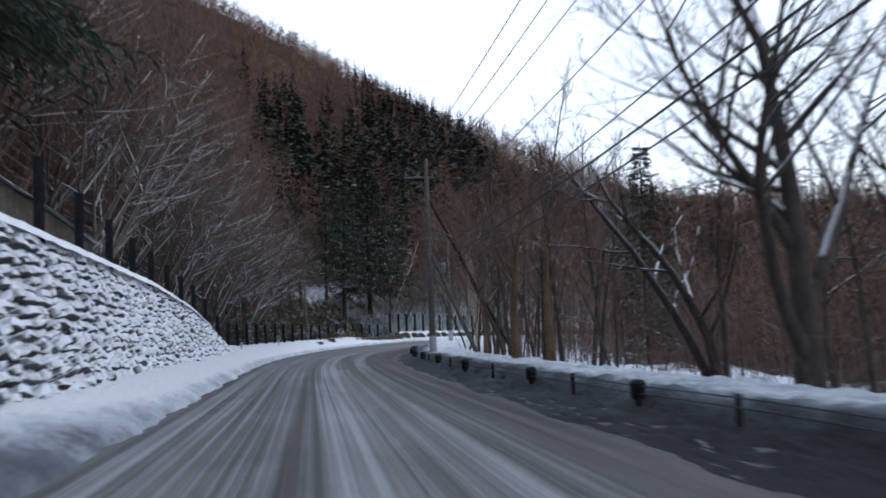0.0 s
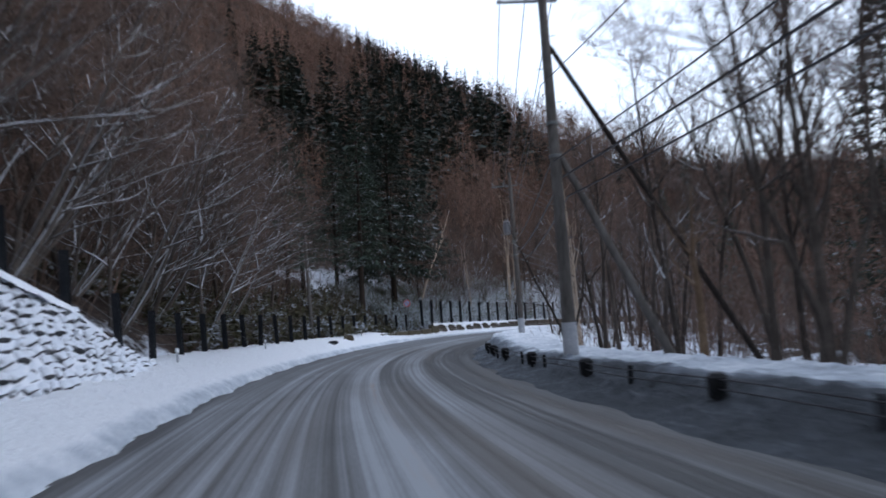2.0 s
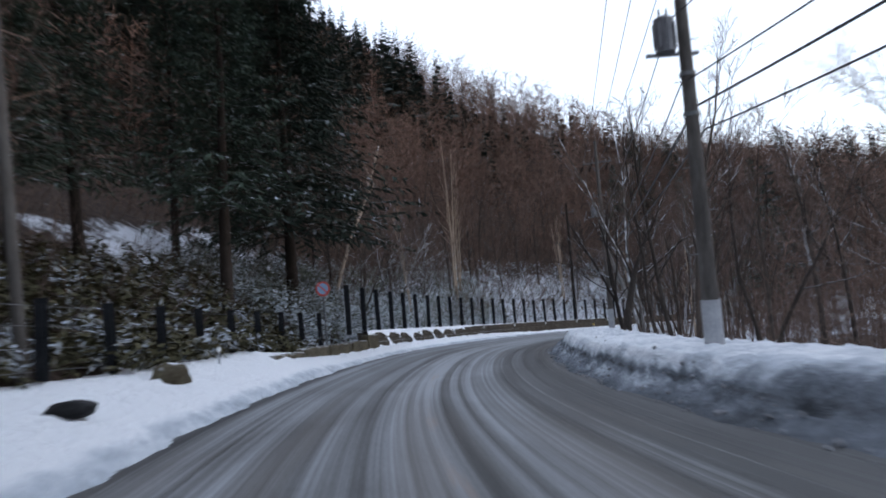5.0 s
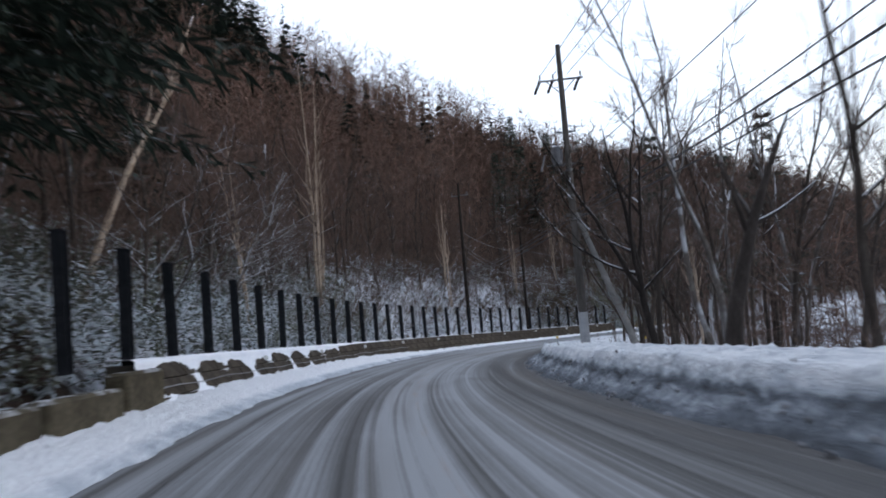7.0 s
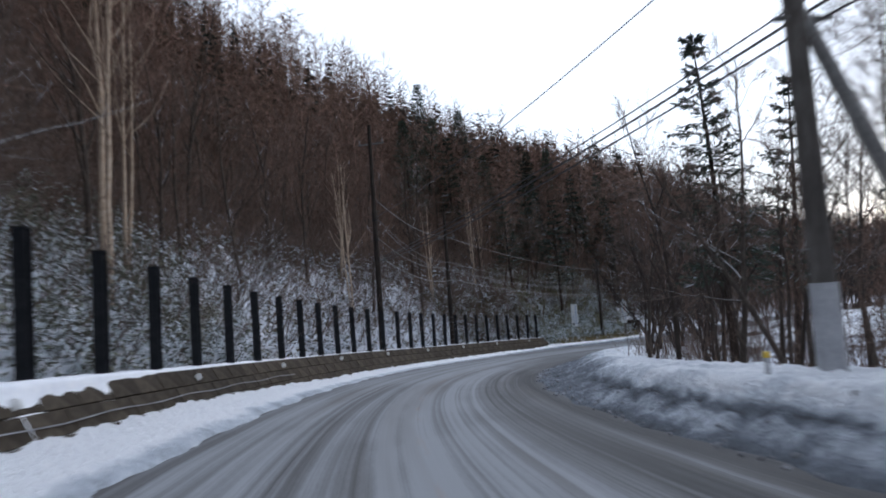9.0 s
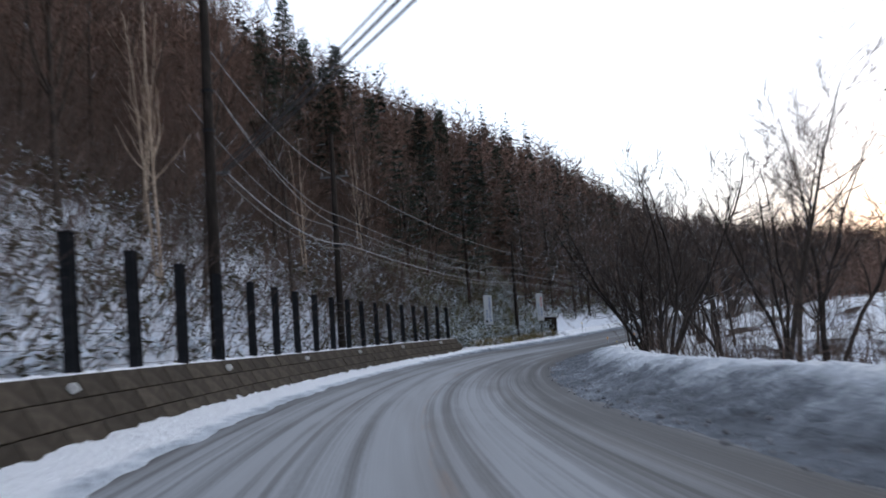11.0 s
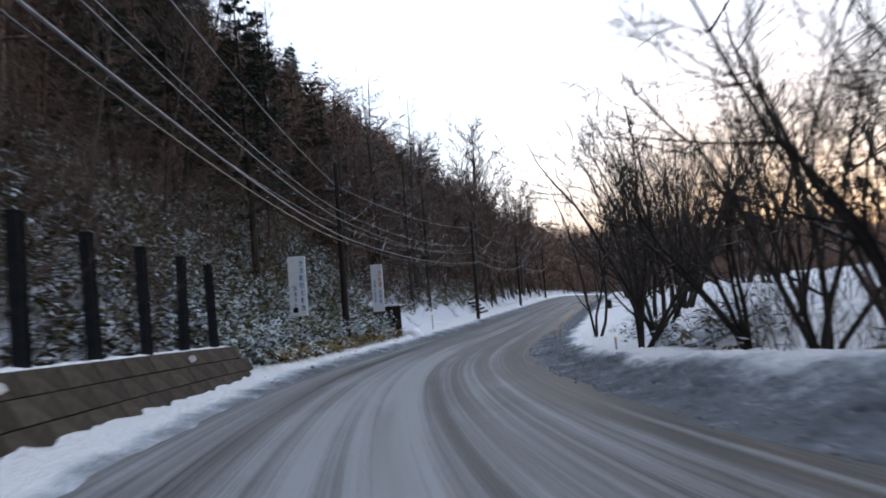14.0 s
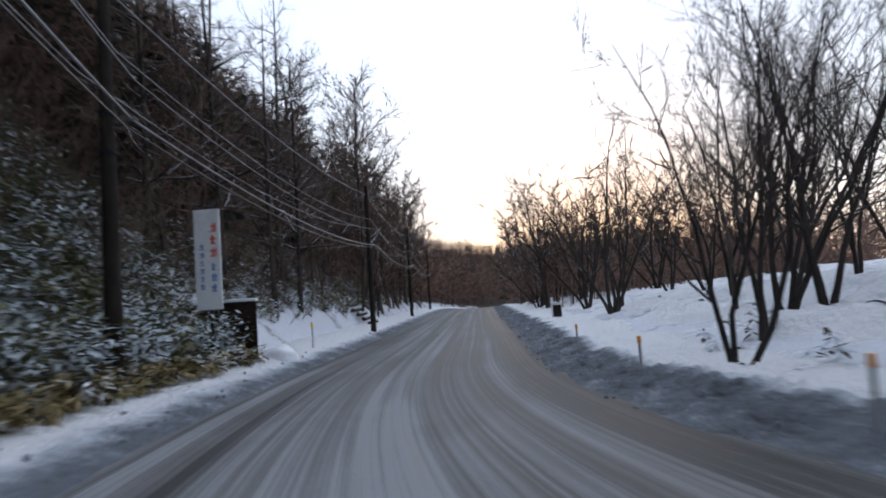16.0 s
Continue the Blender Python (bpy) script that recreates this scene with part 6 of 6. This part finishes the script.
while v < 0.97:
    s = 4.0 + 0.2 * (row % 2)
    while s < 36.4:
        width = rng_s.uniform(0.3, 0.55)
        rise_h = rim_at(s) - 0.2
        if 0.2 + v * rise_h > 0.35 and v * rise_h < rise_h - 0.1:
            vj = v + rng_s.gauss(0, 0.014)
            sunk = float(np.interp(s, [6, 11, 14, 18, 36], [-0.07, -0.03, 0.06, 0.12, 0.11])) + rng_s.uniform(0, 0.04)
            m = spot(s + width / 2, -3.75 - sunk - 1.3 * vj, 0.2 + vj * rise_h) @ Matrix.Rotation(-math.atan2(1.3, max(rise_h, 0.5)), 4, "Y") @ Matrix.Rotation(rng_s.gauss(0, 0.22), 4, "X") @ Matrix.Diagonal((rng_s.uniform(0.14, 0.34), width * rng_s.uniform(0.6, 0.95), rng_s.uniform(0.1, 0.2), 1))
            me = stone_meshes[rng_s.randrange(8)]
            if made < 300 and s > 9 and v < 0.6:
                share("stone", me, rev, m)
                made += 1
            else:
                base = len(rest.v)
                rest.v += [tuple(m @ q.co) for q in me.vertices]
                rest.f += [tuple(i + base for i in p.vertices) for p in me.polygons]
        s += width
    v += 0.062
    row += 1
other = mesh_object("upper_stones", rest.v, rest.f, STONE, rev)
tagged(other, "upper courses of snow-caught stones", kind="stuff")
ub = bmesh.new()
upper = mesh_object("upper_wall", *(lambda S: (
    np.concatenate([world_points(S, -5.55, np.interp(S, [4, 13.7, 16.2, 19.5], [4.6, 4.3, 4.15, 3.85])), world_points(S, -5.95, np.interp(S, [4, 13.7, 16.2, 19.5], [4.6, 4.3, 4.15, 3.85])), world_points(S, -5.95, 2.0), world_points(S, -5.5, 2.0)]),
    [(k * len(S) + i, k * len(S) + i + 1, ((k + 1) % 4) * len(S) + i + 1, ((k + 1) % 4) * len(S) + i) for k in range(4) for i in range(len(S) - 1)] + [tuple(k * len(S) + len(S) - 1 for k in range(4)), tuple(k * len(S) for k in range(4))[::-1]]))(np.arange(4, 19.6, 0.75)), CONCRETE)
tagged(upper, "weathered concrete wall on top of the bank", "wall", kind="structure")
capv = np.arange(4, 19.7, 0.4)
CS2, CU2 = np.meshgrid(capv, np.linspace(-6.1, -5.42, 7), indexing="ij")
cap_h = np.interp(CS2, [4, 13.7, 16.2, 19.5], [4.6, 4.3, 4.15, 3.85]) + 0.1 * (1 - ((CU2 + 5.76) / 0.34) ** 4) + 0.02 * ripple(CS2, CU2, 0.9)
ci = np.arange(CS2.size).reshape(CS2.shape)
capsnow = mesh_object("wall_cap_snow", world_points(CS2, CU2, cap_h).reshape(-1, 3), np.stack([ci[:-1, :-1], ci[1:, :-1], ci[1:, 1:], ci[:-1, 1:]], -1).reshape(-1, 4).tolist(), SNOW, smooth=True)
tagged(capsnow, "thick snow cap on the upper wall", "snow", kind="structure")
RIM = np.meshgrid(np.arange(4, 36.6, 0.35), np.linspace(0, 1, 7), indexing="ij")
rim_h = np.vectorize(rim_at)(RIM[0]) + 0.14 * np.sin(RIM[1] * math.pi) + 0.03 * ripple(RIM[0], RIM[1], 1.0) - 0.12 * (RIM[1] < 0.01)
ci = np.arange(RIM[0].size).reshape(RIM[0].shape)
rimsnow = mesh_object("bank_rim_snow", world_points(RIM[0], -4.85 - 0.75 * RIM[1], rim_h).reshape(-1, 3), np.stack([ci[:-1, :-1], ci[1:, :-1], ci[1:, 1:], ci[:-1, 1:]], -1).reshape(-1, 4).tolist(), SNOW, smooth=True)
tagged(rimsnow, "rounded snow along the top of the bank", "snow", kind="structure")

# ---- undergrowth ----
LEAF = snowy("dwarf_bamboo_leaves", [(0.06, 0.058, 0.036), (0.13, 0.115, 0.068), (0.28, 0.22, 0.13)], 1.0, 0.1, 0.9, 0.68, patch=0.9, snow=(0.56, 0.62, 0.7))
rng_u = random.Random(31)


def brush(count, s_range, u_range, height, twigs):
    out = Soup()
    for _ in range(count):
        s, u = rng_u.uniform(*s_range), u_range[0] + (u_range[1] - u_range[0]) * rng_u.random()
        p = on_ground(s, u, 0.1)
        d = Vector((rng_u.gauss(0.0, 0.35), rng_u.gauss(0, 0.35), 1))
        d += 0.5 * (place(s, 0) - place(s, u)).normalized() * (u < 0)
        d.normalize()
        h = rng_u.uniform(*height)
        pts, _ = limb(rng_u, p, d, h, 3, 0.12, 0.0)
        out.tube(pts, [0.016, 0.012, 0.008, 0.004], 3)
        for _ in range(twigs):
            q, d2 = along(pts, rng_u.uniform(0.25, 1.0))
            out.spike(q, q + lean_out(rng_u, d2, rng_u.uniform(0.4, 0.9)) * h * rng_u.uniform(0.15, 0.35), 0.006)
    return out


for name, args in (("hillside_brush", (3300, (98, 152), (-5.6, -16), (0.8, 3.4), 7)), ("slope_brush", (500, (80, 98), (-7.5, -16), (0.8, 3.0), 7)), ("roadside_brush", (600, (34, 84), (-6.2, -18), (0.8, 3.0), 6)), ("valley_brush", (1800, (6, 150), (8.0, 30), (0.8, 3.6), 6)), ("verge_brush", (420, (128, 158), (9.0, 16), (0.6, 2.2), 6)), ("far_side_brush", (3600, (150, 232), (-6.0, -22), (0.8, 3.8), 7))):
    o = brush(*args)
    tagged(mesh_object(name, o.v, o.f, SNOWY_TWIG), "thin bare brown saplings and brush in snow", "brush", kind="stuff")


def leaves(count, s_range, u_range, size, tall):
    out = Soup()
    for _ in range(count):
        s, u = rng_u.uniform(*s_range), u_range[0] + (u_range[1] - u_range[0]) * rng_u.random()
        p = on_ground(s, u, 0.0)
        if -5.9 < u < -2.3:
            p.z = max(p.z, place(s, u, float(left_bank(np.array([s]), np.array([u]))[0]) - 0.05).z)
        h = rng_u.uniform(0.2, tall)
        top = p + Vector((rng_u.gauss(0, 0.15), rng_u.gauss(0, 0.15), h))
        for _ in range(9):
            a = rng_u.uniform(0, 6.283)
            way = Vector((math.cos(a), math.sin(a), rng_u.uniform(-0.9, 0.35))).normalized()
            q = p.lerp(top, rng_u.uniform(0.5, 1.05))
            out.blade(q, q + way * size * rng_u.uniform(0.7, 1.3), size * 0.19, way.cross(Vector((rng_u.gauss(0, 0.3), rng_u.gauss(0, 0.3), 1))).normalized())
    return out


# darker copy of the leaves, the wood's shade put into their colour
SHADED_LEAF = snowy("shaded_bamboo_leaves", [(0.028, 0.028, 0.016), (0.06, 0.055, 0.03), (0.14, 0.11, 0.06)], 1.0, 0.6, 0.95, 0.3, patch=1.0, snow=(0.42, 0.46, 0.52))
# greyed snow colour holds the hill's shade on these bank leaves
BANK_LEAF = snowy("bank_bamboo_leaves", [(0.07, 0.078, 0.044), (0.15, 0.15, 0.084), (0.29, 0.245, 0.14)], 0.9, -0.05, 0.95, 0.62, patch=0.7, snow=(0.46, 0.51, 0.55))
STRAW_LEAF = snowy("straw_bamboo_leaves", [(0.07, 0.058, 0.028), (0.145, 0.118, 0.055), (0.27, 0.205, 0.105)], 1.2, 0.6, 0.95, 0.25, patch=1.0)
SLOPE_LEAF = snowy("snow_laden_bamboo_leaves", [(0.075, 0.08, 0.058), (0.15, 0.155, 0.118), (0.25, 0.24, 0.185)], 1.0, -0.1, 0.9, 0.6, patch=0.55, snow=(0.46, 0.51, 0.55))
for name, mat, args in (
    ("dwarf_bamboo", BANK_LEAF, (9000, (152.3, 172), (-4.3, -11.5), 0.24, 1.5)), ("straw_bamboo", STRAW_LEAF, (800, (155, 172), (-3.85, -4.9), 0.24, 0.6)), ("kerb_bamboo", SHADED_LEAF, (500, (60, 74), (-4.7, -6.5), 0.28, 0.7)), ("upper_bamboo", BANK_LEAF, (1300, (172, 215), (-6.0, -10), 0.34, 0.9)),
    ("slope_bamboo", SLOPE_LEAF, (7000, (73, 110), (-5.2, -10.5), 0.2, 1.6)), ("fence_bamboo", LEAF, (2600, (110, 153), (-5.2, -12), 0.28, 1.0)), ("shaded_bamboo", SHADED_LEAF, (900, (138, 153), (-5.2, -9), 0.26, 1.3)), ("forest_bamboo", SHADED_LEAF, (2700, (42, 74), (-5.35, -11.0), 0.28, 0.9)), ("verge_bush", LEAF, (130, (150.5, 156.5), (8.2, 11.0), 0.28, 1.1)), ("verge_bamboo", LEAF, (60, (150, 172), (6.5, 10), 0.3, 0.55)),
):
    o = leaves(*args)
    tagged(mesh_object(name, o.v, o.f, mat), "green and straw-coloured dwarf bamboo leaves under snow", "undergrowth", kind="stuff")

# lumps of snow and slush broken off by the plough
chunks = Soup()
rng_c = random.Random(17)
bm = bmesh.new()
bmesh.ops.create_icosphere(bm, subdivisions=1, radius=1.0)
lump_v, lump_f = [v.co.copy() for v in bm.verts], [tuple(v.index for v in f.verts) for f in bm.faces]
bm.free()
for _ in range(900):
    s = rng_c.uniform(50, 215)
    right_side = s < 148 or rng_c.random() < 0.6
    u = 4.25 + abs(rng_c.gauss(0, 0.45)) if right_side else -2.6 - abs(rng_c.gauss(0, 0.5))
    h = float((right_bank if right_side else left_bank)(np.array([s]), np.array([u]))[0])
    r = rng_c.uniform(0.015, 0.05) * (1.4 if rng_c.random() < 0.1 else 1.0)
    m = Matrix.Translation(place(s, u, max(h, 0.0) + 0.3 * r)) @ Euler((rng_c.uniform(0, 6), rng_c.uniform(0, 6), 0)).to_matrix().to_4x4() @ Matrix.Diagonal((r, r * rng_c.uniform(0.6, 1.4), r * rng_c.uniform(0.5, 0.9), 1))
    base = len(chunks.v)
    chunks.v += [tuple(m @ (v * (1 + 0.25 * noise.noise(v * 2 + Vector((s, u, 0)))))) for v in lump_v]
    chunks.f += [tuple(i + base for i in f) for f in lump_f]
tagged(mesh_object("snow_lumps", chunks.v, chunks.f, DIRTY_SNOW), "grey lumps of snow and slush on the verges", "snow lumps", kind="stuff")
